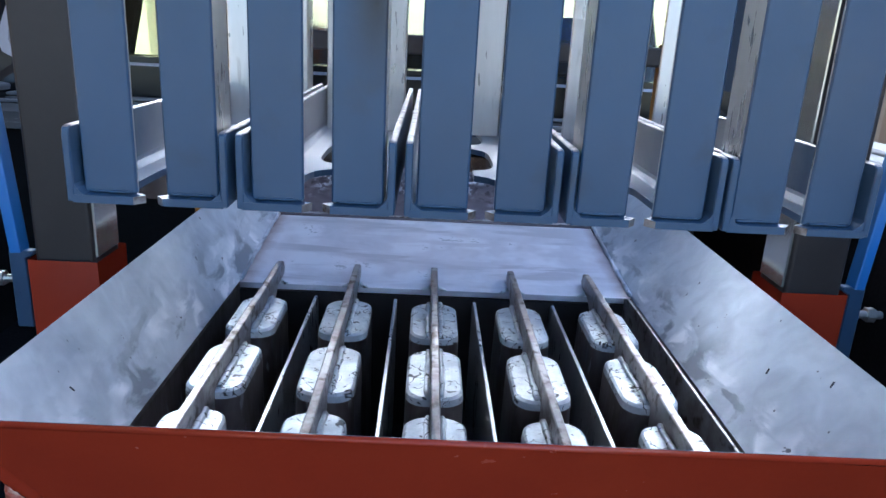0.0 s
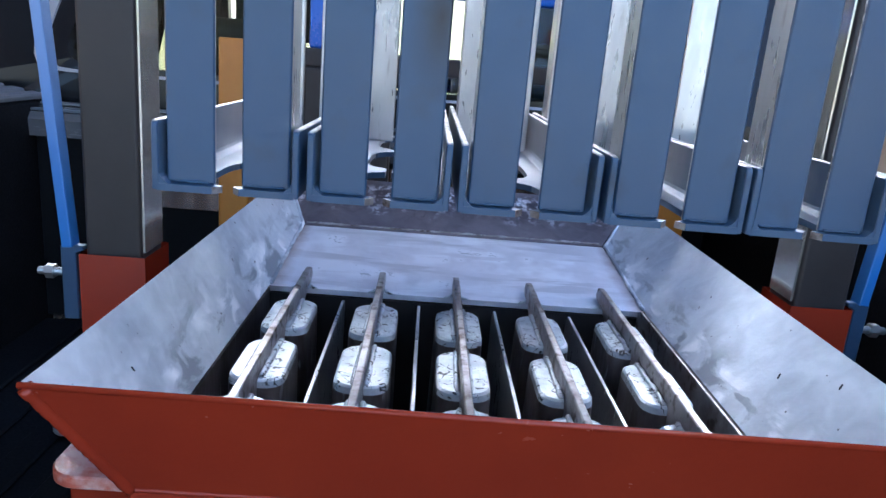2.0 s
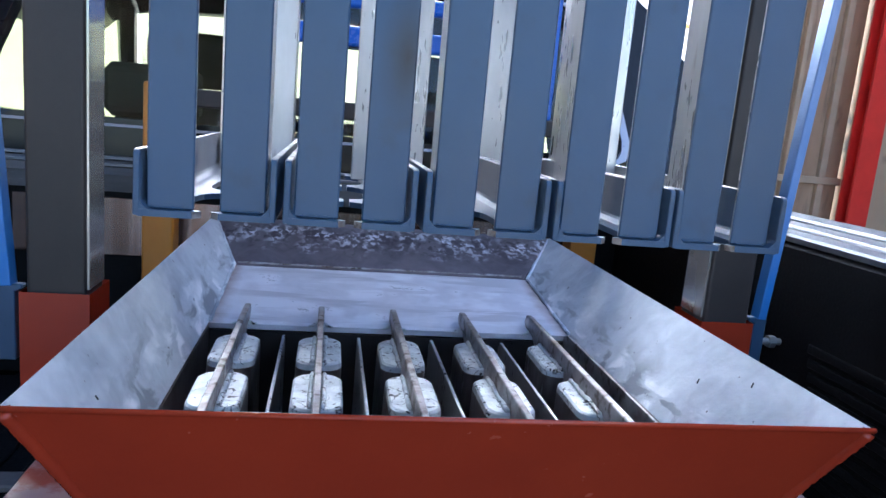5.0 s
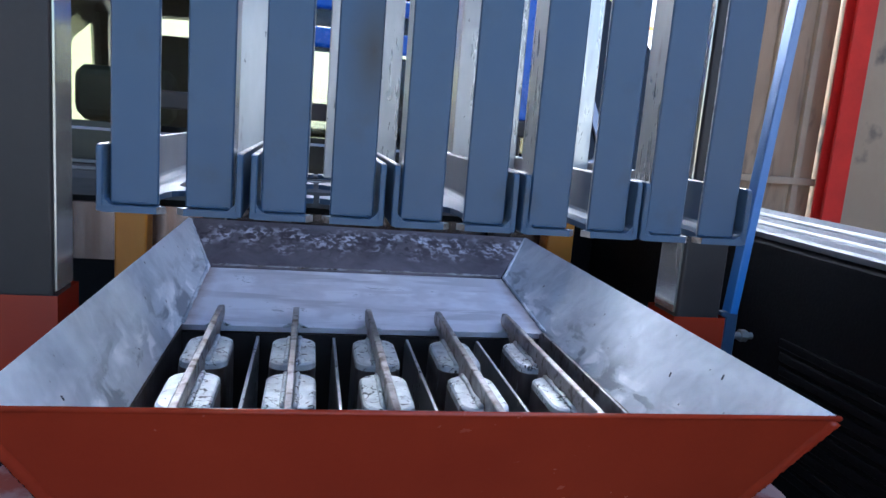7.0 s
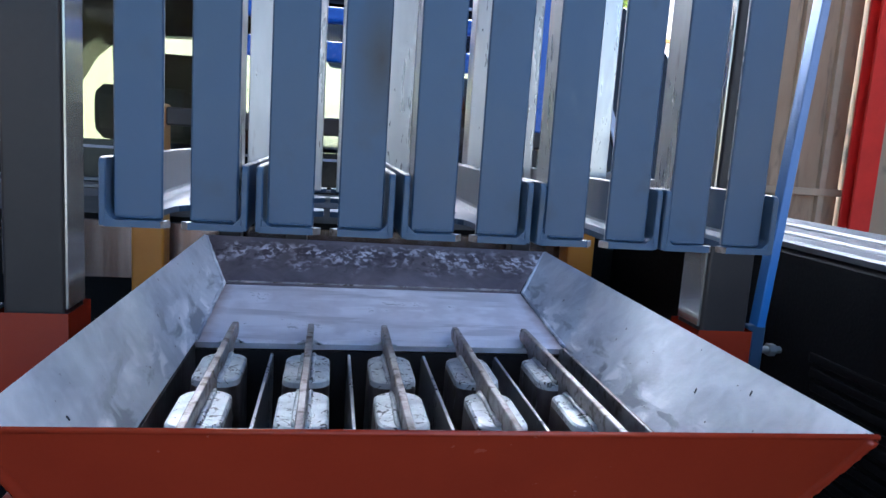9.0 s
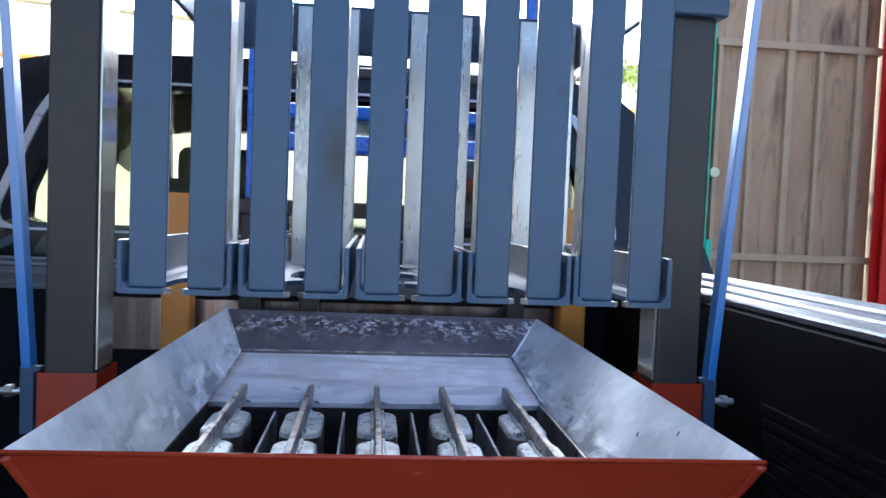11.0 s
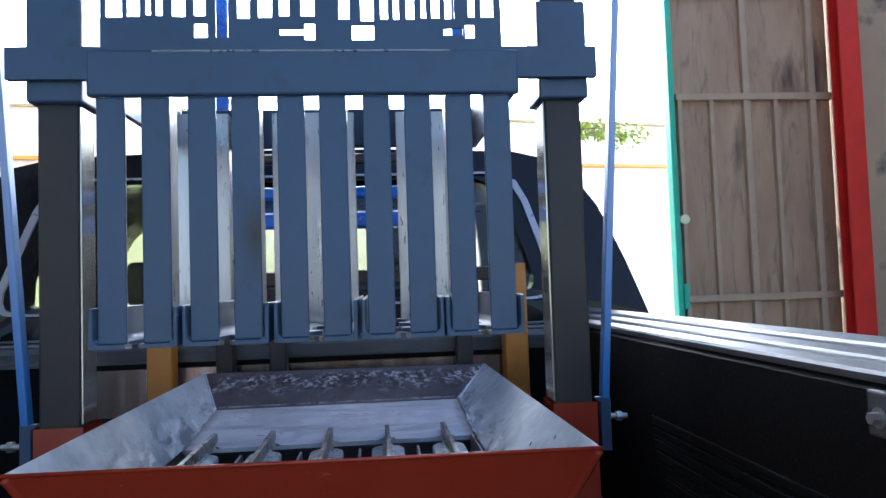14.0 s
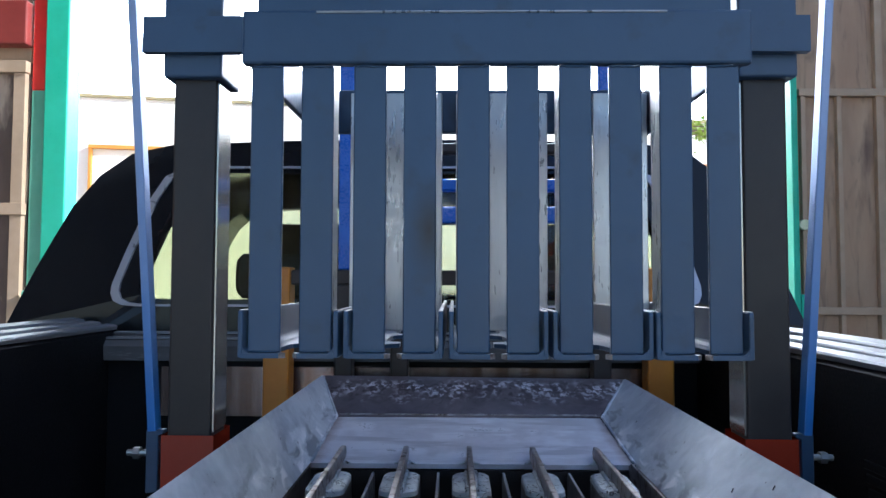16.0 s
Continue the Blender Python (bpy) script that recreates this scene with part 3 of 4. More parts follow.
for s in (1, -1):
    def flip(bm):
        return bm if s == 1 else mirror_x(bm, TX)
    panel = under(truck, "bed_side", flip(prism([(TX + u, v) for u, v in SIDE], "y", -1.02, 0.50)), LINER, "black plastic lined bed side wall")
    cap = flip(prism([(TX + u, v) for u, v in CAP], "y", -1.04, 0.52))
    bmesh.ops.translate(cap, verts=cap.verts[:], vec=-truck.location)
    part("rail_cap", cap, RAIL, panel, "grooved black rail cap, greyed for its sheen")
    for k in range(10):
        z = 1.022 - 0.0182 * k
        rib = flip(box(TX + 0.6868, TX + 0.6895, -1.0, -0.195 - 0.004 * k, z - 0.0062, z + 0.0062, 0.0026, 3))
        bmesh.ops.translate(rib, verts=rib.verts[:], vec=-truck.location)
        part("liner_rib", rib, LINER, panel)
    hook = flip(box(TX + 0.6815, TX + 0.6895, -0.800, -0.730, 1.106, 1.148, 0.003))
    bmesh.ops.translate(hook, verts=hook.verts[:], vec=-truck.location)
    plate = part("tie_down", hook, HEADER, panel, "small dark tie-down bracket with a bolt")
    for r, x0, x1 in ((0.0095, 0.680, 0.6815), (0.0055, 0.672, 0.680)):
        pin = flip(tube([(TX + x0, -0.747, 1.124), (TX + x1, -0.747, 1.124)], r, 6 if r < 0.007 else 14))
        bmesh.ops.translate(pin, verts=pin.verts[:], vec=-truck.location)
        bm = bpy.data.meshes.new("bolt_head")
        pin.to_mesh(bm)
        pin.free()
        bm.materials.append(BOLT)
        bolt_head = new("bolt_head", bm)
        bolt_head.parent = panel
    # rear fender, lower cab side, wheels
    for y in (-0.28, 2.75):
        w = under(truck, "wheel", flip(tube([(TX + 0.66, y, 0.37), (TX + 0.68, y, 0.37), (TX + 0.88, y, 0.37), (TX + 0.90, y, 0.37)], [0.34, 0.37, 0.37, 0.34], 28)), RUBBER, "black rubber tyre")
        rim = flip(tube([(TX + 0.895, y, 0.37), (TX + 0.91, y, 0.37)], [0.22, 0.2], 20))
        bmesh.ops.translate(rim, verts=rim.verts[:], vec=-truck.location)
        part("rim", rim, CHROME, w, "alloy wheel rim")
bed = under(truck, "bed_floor", box(TX - 0.69, TX + 0.69, -1.02, 0.474, BED - 0.05, BED - 0.008), LINER, "ribbed black bed liner floor")
for k in range(16):
    x = TX - 0.64 + 0.083 * k
    strip = box(x, x + 0.045, -1.02, 0.47, BED - 0.008, BED, 0.003, 1)
    bmesh.ops.translate(strip, verts=strip.verts[:], vec=-truck.location)
    part("floor_rib", strip, LINER, bed)
under(truck, "chassis", box(TX - 0.45, TX + 0.45, -1.1, 3.0, 0.38, BED - 0.05, 0.02), BLACK_TUBE)
head = under(truck, "bed_header", box(TX - 0.69, TX + 0.69, 0.475, 0.50, BED, 1.13, 0.004), LINER, "black front wall of the bed")


def on(parent, name, bm, mats, label="", smooth=False):
    bmesh.ops.translate(bm, verts=bm.verts[:], vec=-truck.location)
    return part(name, bm, mats, parent, label, smooth)


on(head, "header_rail", prism([(0.455, 1.085), (0.452, 1.118), (0.462, 1.132), (0.482, 1.137), (0.486, 1.130), (0.494, 1.130), (0.498, 1.141), (0.53, 1.146), (0.53, 1.09)], "x", TX - 0.70, TX + 0.70), HEADER, "dusty black header rail")
# thin pale strips draw the reflected gleam along the rail's top
for y0, y1, z0 in ((0.463, 0.480, 1.1335), (0.500, 0.528, 1.1435)):
    on(head, "header_gleam", box(TX - 0.69, TX + 0.69, y0, y1, z0, z0 + 0.005, 0.001, 1), RAIL, "pale strip drawn for the gleam on the header rail")
on(head, "header_sheet", box(TX - 0.56, TX + 0.62, 0.466, 0.474, 0.955, 1.072, 0.002, 1), PANEL_TAN, "satin sheet on the bed front with painted tan reflections")
under(truck, "tailgate", box(TX - 0.68, TX + 0.68, -1.50, -1.06, 0.62, 0.68, 0.015), BLACK_CAR, "lowered black tailgate")

# cab: rear frame with its window opening, roof, sides, pillars
CAB_Y = 0.55
outer = [(-0.96, 0.62), (-0.985, 1.0), (-0.985, 1.16), (-0.95, 1.30), (-0.925, 1.38), (-0.895, 1.47), (-0.845, 1.555), (-0.77, 1.622), (-0.66, 1.650)]
outer = outer + [(-u, v) for u, v in outer[::-1]]
inner = [(-0.645, 1.212), (-0.686, 1.215), (-0.709, 1.225), (-0.719, 1.243), (-0.7205, 1.265), (-0.705, 1.34), (-0.668, 1.49), (-0.64, 1.55), (-0.58, 1.578)]
inner = inner + [(-u, v) for u, v in inner[::-1]]


def lean(z):
    return max(0.0, (z - 1.15)) * 0.42


def ring_wall(outline, hole, y, depth):
    bm = bmesh.new()
    loops = []
    for d in (0, depth):
        loops.append(([bm.verts.new((TX + u, y + d + lean(v), v)) for u, v in outline], [bm.verts.new((TX + u, y + d + lean(v), v)) for u, v in hole]))
    for o, h in loops:
        edges = []
        for vs in (o, h):
            for i in range(len(vs)):
                edges.append(bm.edges.new((vs[i], vs[(i + 1) % len(vs)])))
        bmesh.ops.triangle_fill(bm, edges=edges, use_beauty=True)
    for a, b in ((loops[0][0], loops[1][0]), (loops[0][1], loops[1][1])):
        for i in range(len(a)):
            j = (i + 1) % len(a)
            bm.faces.new((a[i], a[j], b[j], b[i]))
    bmesh.ops.recalc_face_normals(bm, faces=bm.faces[:])
    return bm




def grown(hole, by, cz=1.39):
    out = []
    for u, v in hole:
        q = Vector((u, v - cz))
        q += q.normalized() * by
        out.append((q.x, q.y + cz))
    return out


opening = grown(inner, -0.045)
cab = under(truck, "cab", ring_wall(outer, opening, CAB_Y, 0.05), BLACK_CAR, "glossy black cab with rear window")


on(cab, "window_trim", ring_wall(grown(inner, 0.020), inner, CAB_Y - 0.008, 0.010), CHROME, "bright trim round the rear window")
pane = bmesh.new()
a = [pane.verts.new((TX + u, CAB_Y + 0.02 + lean(v), v)) for u, v in opening]
b = [pane.verts.new((TX + u, CAB_Y + 0.025 + lean(v), v)) for u, v in opening]
pane.faces.new(a)
pane.faces.new(b[::-1])
for i in range(len(a)):
    pane.faces.new((a[i], a[(i + 1) % len(a)], b[(i + 1) % len(a)], b[i]))
bmesh.ops.recalc_face_normals(pane, faces=pane.faces[:])
glass = on(cab, "rear_window", pane, GLASS, "tinted rear window glass")
glass.visible_shadow = False

# roof: crowned skin running forwards
roof = bmesh.new()
sections = ((CAB_Y + 0.21, 0.0), (0.95, 0.02), (1.35, 0.025), (1.75, 0.0), (1.9, -0.04))
prev = None
top_line = [(-0.895, 1.47), (-0.845, 1.555), (-0.77, 1.622), (-0.66, 1.650), (-0.3, 1.662), (0.0, 1.665), (0.3, 1.662), (0.66, 1.650), (0.77, 1.622), (0.845, 1.555), (0.895, 1.47)]
for y, up in sections:
    row = [roof.verts.new((TX + u, y, v + up * (1 if abs(u) < 0.72 else 0.8))) for u, v in top_line]
    low = [roof.verts.new((TX + u * 0.97, y, v + up * (1 if abs(u) < 0.72 else 0.8) - 0.03)) for u, v in top_line]
    if prev:
        for i in range(len(row) - 1):
            roof.faces.new((prev[0][i], prev[0][i + 1], row[i + 1], row[i]))
            roof.faces.new((prev[1][i], low[i], low[i + 1], prev[1][i + 1]))
        roof.faces.new((prev[0][0], row[0], low[0], prev[1][0]))
        roof.faces.new((prev[0][-1], prev[1][-1], low[-1], row[-1]))
    else:
        for i in range(len(row) - 1):
            roof.faces.new((row[i], row[i + 1], low[i + 1], low[i]))
    prev = (row, low)
for i in range(len(prev[0]) - 1):
    roof.faces.new((prev[0][i + 1], prev[0][i], prev[1][i], prev[1][i + 1]))
bmesh.ops.recalc_face_normals(roof, faces=roof.faces[:])
on(cab, "roof", roof, BLACK_CAR, "crowned black roof skin", True)
for s in (1, -1):
    def flip(bm):
        return bm if s == 1 else mirror_x(bm, TX)
    on(cab, "cab_side", flip(prism([(CAB_Y + 0.05, 0.55), (2.45, 0.55), (2.45, 1.05), (2.05, 1.12), (CAB_Y + 0.06, 1.14)], "x", TX + 0.84, TX + 0.90)), BLACK_CAR)
    on(cab, "pillar", flip(tube([(TX + 0.86, 1.42, 1.1), (TX + 0.80, 1.42, 1.35), (TX + 0.74, 1.42, 1.60)], 0.035, 8)), BLACK_CAR)
    on(cab, "pillar", flip(tube([(TX + 0.82, 2.35, 1.08), (TX + 0.78, 2.1, 1.38), (TX + 0.72, 1.85, 1.60)], 0.035, 8)), BLACK_CAR)
    on(cab, "quarter_panel", flip(prism([(CAB_Y + 0.05, 1.12), (0.92, 1.12), (0.98, 1.50), (CAB_Y + 0.22, 1.50)], "x", TX + 0.80, TX + 0.83)), BLACK_CAR)
    side = flip(slab(((TX + 0.85, 0.99, 1.135), (TX + 0.85, 2.30, 1.10), (TX + 0.735, 1.84, 1.585), (TX + 0.775, 1.0, 1.60)), 0.004, 2))
    on(cab, "side_window", side, DARK_GLASS, "dark tinted side window").visible_shadow = False
    on(cab, "seat", flip(prism([(1.50, 0.80), (1.62, 0.80), (1.50, 1.28), (1.44, 1.30), (1.40, 1.26), (1.42, 0.9)], "x", TX + 0.16, TX + 0.64, 0.02)), SEAT, "dark fabric front seat")
    on(cab, "headrest", flip(prism(rounded(1.40, 1.395, 0.10, 0.17, 0.045, 4), "x", TX + 0.27, TX + 0.53, 0.015)), SEAT, "dark fabric headrest")
    on(cab, "headrest", flip(prism(rounded(0.86, 1.285, 0.09, 0.13, 0.04, 4), "x", TX + 0.28, TX + 0.50, 0.015)), SEAT, "dark fabric headrest")
on(cab, "rear_bench", prism([(0.80, 0.80), (0.98, 0.80), (0.90, 1.20), (0.84, 1.22), (0.78, 1.20)], "x", TX - 0.68, TX + 0.68, 0.02), SEAT, "dark fabric rear bench")
on(cab, "dashboard", prism([(2.0, 0.85), (2.4, 0.85), (2.4, 1.08), (2.1, 1.13), (2.0, 1.08)], "x", TX - 0.80, TX + 0.80), SEAT, "dark dashboard")
on(cab, "cab_floor", box(TX - 0.84, TX + 0.84, CAB_Y + 0.05, 2.45, 0.52, 0.60), LINER)
wheel_ring = [(TX + 0.40 + 0.18 * math.cos(k * math.tau / 24), 1.92 + 0.07 * math.sin(k * math.tau / 24), 1.12 + 0.17 * math.sin(k * math.tau / 24)) for k in range(25)]
on(cab, "steering_wheel", tube(wheel_ring, 0.014, 8), SEAT)
shield = slab(((TX - 0.76, 2.32, 1.10), (TX + 0.76, 2.32, 1.10), (TX + 0.68, 1.86, 1.60), (TX - 0.68, 1.86, 1.60)), 0.005, 2)
on(cab, "windshield", shield, GLASS, "tinted windshield glass").visible_shadow = False
on(cab, "mirror", prism(rounded(0, 0, 0.22, 0.065, 0.02, 3), "y", 0, 0.03), SEAT).location = (0.0, 1.30, 1.505)
under(truck, "hood", prism([(2.45, 0.55), (3.35, 0.5), (3.40, 0.85), (3.2, 0.98), (2.45, 1.06)], "x", TX - 0.86, TX + 0.86, 0.03), BLACK_CAR, "black hood and front end")

# ---- the block press ----
MX = 0.006          # middle of the mould
HX = 0.0185         # middle of the tamper head
CX = 0.008          # middle between the columns
press = thing("block_making_press", (MX, -0.2, BED), "orange and blue concrete block press with bare steel hopper", "block machine")


def sub(parent, name, bm, mats, label="", smooth=False):
    bmesh.ops.translate(bm, verts=bm.verts[:], vec=-press.location)
    return part(name, bm, mats, parent, label, smooth)


# hopper sheets
ZT, ZM = 1.063, 0.977           # rim and mould top
XL, XR = -0.309, 0.346          # rim
ML, MR = -0.2545, 0.2665        # mould edges
YF, YB, YM, YK = -0.533, 0.357, -0.036, 0.214
TH = 0.003
ZTL, ZTR = ZT + 0.004, ZT - 0.001


def hopper_side(rim_x, low_x, rim_z):
    """A sloping sheet whose lower edge follows the mould and then the rising feed plate."""
    bm = bmesh.new()
    rows = []
    n_y, n_u = 90, 14
    for i in range(n_y + 1):
        v = i / n_y
        top = Vector((rim_x, YF + (YB - YF) * v, rim_z))
        y = -0.480 + (YK + 0.004 + 0.480) * v
        rise = max(0.0, (y - YM) / (YK - YM))
        low = Vector((low_x, y, ZM + 0.0005 + 0.0265 * rise))
        row = []
        for k in range(n_u + 1):
            u = k / n_u
            q = low.lerp(top, u)
            dent = 16 * u * (1 - u) * v * (1 - v)
            q += Vector((0.7 if rim_x < 0 else -0.7, 0, 0.7)) * dent * (0.0035 * noise.noise(q * 8.0) + 0.0011 * noise.noise(Vector((q.x * 9, q.y * 24, q.z * 9))))
            row.append(q)
        rows.append(row)
    out = Vector((-1 if rim_x < 0 else 1, 0, -0.7)).normalized() * TH
    a = [[bm.verts.new(q) for q in r] for r in rows]
    d = [[bm.verts.new(q + out) for q in r] for r in rows]
    for i in range(n_y):
        for k in range(n_u):
            bm.faces.new((a[i][k], a[i + 1][k], a[i + 1][k + 1], a[i][k + 1]))
            bm.faces.new((d[i][k], d[i][k + 1], d[i + 1][k + 1], d[i + 1][k]))
        for k in (0, n_u):
            bm.faces.new((a[i][k], a[i + 1][k], d[i + 1][k], d[i][k]))
    for k in range(n_u):
        for i in (0, n_y):
            bm.faces.new((a[i][k], a[i][k + 1], d[i][k + 1], d[i][k]))
    bmesh.ops.recalc_face_normals(bm, faces=bm.faces[:])
    for f in bm.faces:
        f.smooth = True
    return bm


sub(press, "hopper_side", hopper_side(XL, ML, ZTL), SHEET, "sloping bare sheet steel hopper side")
sub(press, "hopper_side", hopper_side(XR, MR, ZTR), SHEET, "sloping bare sheet steel hopper side")
sub(press, "hopper_back", slab(((ML + 0.001, YK, 1.006), (MR - 0.006, YK, 1.006), (XR - 0.003, YB, ZTR - 0.001), (XL + 0.003, YB, ZTL - 0.001)), TH, 16, 0.003), DARK_SHEET, "dark scaled hopper back sheet with ground patches", 8e-5)
sub(press, "hopper_floor", slab(((ML - 0.001, YM, ZM), (MR + 0.001, YM, ZM), (MR - 0.004, YK, 1.004), (ML, YK, 1.004)), 0.008, 12, 0.0015), PLATE, "flat bare steel feed plate", 3e-4)
sub(press, "hopper_front", slab(((ML, -0.480, ZM), (XL, YF, ZTL), (XR, YF, ZTR), (MR, -0.480, ZM)), 0.0012, 1), SHEET, "inner face of the hopper front")
AL, AR, AY, AZ = -0.264, 0.304, -0.484, 0.957
out_front = slab(((XL - 0.001, YF - 0.003, ZTL + 0.001), (XR + 0.001, YF - 0.003, ZTR + 0.001), (AR, AY, AZ), (AL, AY, AZ)), 0.0012, 14, 0.0008)
apron = sub(press, "hopper_apron", out_front, ORANGE, "orange painted hopper front sheet", 2e-4)
# rolled rim and welded corners
sub(press, "front_rim", tube([(XL - 0.001, YF - 0.003, ZTL - 0.001), (XR + 0.001, YF - 0.003, ZTR - 0.001)], 0.0024, 8), ORANGE, "orange rounded front rim", True)
rng = random.Random(3)
for a, b, g in (((XL - 0.001, YF - 0.003, ZTL - 0.003), (AL, AY - 0.002, AZ), 1), ((XR + 0.001, YF - 0.003, ZTR - 0.003), (AR, AY - 0.002, AZ), -1)):
    inset = Vector((g * 0.0030, 0.0030, -0.0010))
    pts = [Vector(a).lerp(Vector(b), k / 40) + inset + Vector((rng.uniform(-1, 1), rng.uniform(-1, 1), rng.uniform(-1, 1))) * 0.0003 for k in range(41)]
    sub(press, "corner_weld", tube(pts, [0.0058 + rng.uniform(-0.0003, 0.0004) for _ in pts], 10), ORANGE, "painted weld seam", True)
pts = [(AL + (AR - AL) * k / 60, AY - 0.0005 + rng.uniform(-0.0003, 0.0003), AZ + rng.uniform(-0.0004, 0.0004)) for k in range(61)]
sub(press, "lower_weld", tube(pts, [0.0026 + rng.uniform(-0.0004, 0.0006) for _ in pts], 7), ORANGE, "painted weld seam", True)
# inner corner beads and the end strip beside the mould
for mx, xx, zt in ((ML, XL, ZTL), (MR, XR, ZTR)):
    g = 1 if mx < 0 else -1
    runs = (((mx + g * 0.001, YK - 0.001, 1.006), (xx + g * 0.002, YB - 0.002, zt - 0.004), 18), ((mx + g * 0.0005, YM + 0.004, ZM + 0.001), (mx + g * 0.0005, YK - 0.001, 1.006), 26))
    for a, b, n in runs:
        pts = [Vector(a).lerp(Vector(b), k / n) + Vector((rng.uniform(-1, 1), rng.uniform(-1, 1), rng.uniform(-1, 1))) * 0.0006 for k in range(n + 1)]
        sub(press, "inner_weld", tube(pts, [0.0028 + rng.uniform(-0.0005, 0.0008) for _ in pts], 7), SHEET, "rough grey weld seam", True)
pts = [(ML + 0.006 + (MR - ML - 0.016) * k / 70, YK + 0.0045 + rng.uniform(-0.0006, 0.0006), 1.0085 + rng.uniform(-0.0005, 0.0005)) for k in range(71)]
sub(press, "inner_weld", tube(pts, [0.0014 + rng.uniform(-0.0006, 0.0010) for _ in pts], 7), RIB, "rough grey weld seam", True)
sub(press, "edge_strip", prism([(-0.470, 0.930), (-0.040, 0.930), (-0.040, 0.978), (-0.052, 0.9835), (-0.470, 0.9815)], "x", MR - 0.0105, MR - 0.0075, 0.0006), RIB, "thin steel strip at the mould edge")
# outer skins of the sides, painted
sub(press, "side_skin", slab(((XL - 0.006, YB, ZTL - 0.004), (AL, YB - 0.1, AZ), (AL, AY, AZ), (XL - 0.004, YF, ZTL - 0.004)), 0.002, 1), ORANGE)
sub(press, "side_skin", slab(((XR + 0.004, YF, ZTR - 0.005), (AR, AY, AZ), (AR, YB - 0.1, AZ), (XR + 0.006, YB, ZTR - 0.005)), 0.002, 1), ORANGE)
# nicks on the sheets
for x, y in ((0.306, -0.335), (0.326, -0.40), (-0.283, -0.42)):
    k = (x - MR) / (XR - MR) if x > 0 else (ML - x) / (ML - XL)
    z = ZM + (ZT - ZM) * k
    nick = box(-0.0030, 0.0030, -0.0007, 0.0007, -0.0005, 0.0005, 0.0002, 1)
    bmesh.ops.transform(nick, matrix=Matrix.Translation((x, y, z + 0.0042)) @ Euler((0, radians(-47 if x > 0 else 56), radians(rng.uniform(20, 80)))).to_matrix().to_4x4(), verts=nick.verts[:])
    sub(press, "scratch", nick, NOTCH, "short dark gouge")

# mould box below
mould = sub(press, "mould_box", box(AL + 0.001, AR - 0.001, -0.485, -0.4735, 0.74, AZ - 0.0005, 0.002, 1), ORANGE, "orange painted mould box front")
for x0, x1 in ((ML - 0.012, ML), (MR, MR + 0.012)):
    sub(mould, "mould_side", box(x0, x1, -0.473, -0.028, 0.74, ZM - 0.004), CORE, "dark steel mould side plate")
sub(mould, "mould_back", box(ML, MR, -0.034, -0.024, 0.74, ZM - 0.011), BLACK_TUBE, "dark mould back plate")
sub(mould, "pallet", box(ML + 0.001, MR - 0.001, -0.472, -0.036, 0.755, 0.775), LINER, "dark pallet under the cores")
PITCH = 0.104


def rib_mesh():
    outline = [(0.002, 0.986), (-0.004, 0.998), (-0.02, 0.999), (-0.488, 0.999), (-0.472, 0.958), (-0.075, 0.958), (-0.040, 0.9775), (-0.006, 0.9775)]
    bm = prism(outline, "x", -0.0042, 0.0042, 0.0012)
    return bm


def core_mesh(bm, y):
    """A hollow former with rounded corners, slightly tapered, and a welded cap."""
    prev = None
    for z, grow in ((0.775, 0.004), (0.970, 0.0), (0.9765, -0.0015), (0.9785, -0.006)):
        row = [bm.verts.new((u, v, z)) for u, v in rounded(0.0, y, 0.056 + grow, 0.106 + grow, 0.019, 6)]
        if prev:
            for i in range(len(row)):
                f = bm.faces.new((prev[i], prev[(i + 1) % len(row)], row[(i + 1) % len(row)], row[i]))
                f.material_index = 1 if z < 0.972 else 0
                f.smooth = True
        prev = row
    f = bm.faces.new(prev)
    f.material_index = 0
    return bm


for k in range(5):
    x = MX - 0.004 + (k - 2) * PITCH
    bm = rib_mesh()
    bmesh.ops.translate(bm, verts=bm.verts[:], vec=(x, 0, 0))
    rib = sub(mould, "rib", bm, RIB, "upright flat bar carrying the cores")
    for s in (-1, 1):
        sub(rib, "tip_weld", tube([(x + s * 0.0055, -0.024, 0.9790), (x + s * 0.0085, -0.034, 0.9785), (x + s * 0.0165, -0.039, 0.9780)], [0.0018, 0.0028, 0.0013], 7), CORE_TOP, "", True)
    for y in (-0.140, -0.276, -0.412):
        bm = core_mesh(bmesh.new(), y)
        bmesh.ops.translate(bm, verts=bm.verts[:], vec=(x, 0, 0))
        core = sub(mould, "core", bm, [CORE_TOP, CORE], "rounded steel core with bright welded cap")
        for s in (-1, 1):
            pts = [(x + s * (0.0060 + rng.uniform(0, 0.0018)), y - 0.049 + 0.0098 * i, 0.9790 + rng.uniform(0, 0.0008)) for i in range(11)]
            sub(core, "cap_weld", tube(pts, [0.0022 + rng.uniform(0, 0.0016) for _ in pts], 6), CORE_TOP, "", True)
for k in range(4):
    x = MX - 0.002 + (k - 1.5) * PITCH
    sub(mould, "divider", prism([(-0.037, 0.775), (-0.037, 0.955), (-0.045, 0.966), (-0.472, 0.966), (-0.472, 0.775)], "x", x - 0.002, x + 0.002, 0.0006), BARE, "thin steel divider plate")

# table, legs and frame of the press
for x0, x1 in ((-0.398, ML - 0.013), (MR + 0.013, 0.470)):
    sub(press, "table_plate", prism(rounded((x0 + x1) / 2, -0.20, x1 - x0, 0.33, 0.03), "z", 0.868, 0.882, 0.002), DUST_SHEEN_ORANGE, "orange table plate with rounded corners")
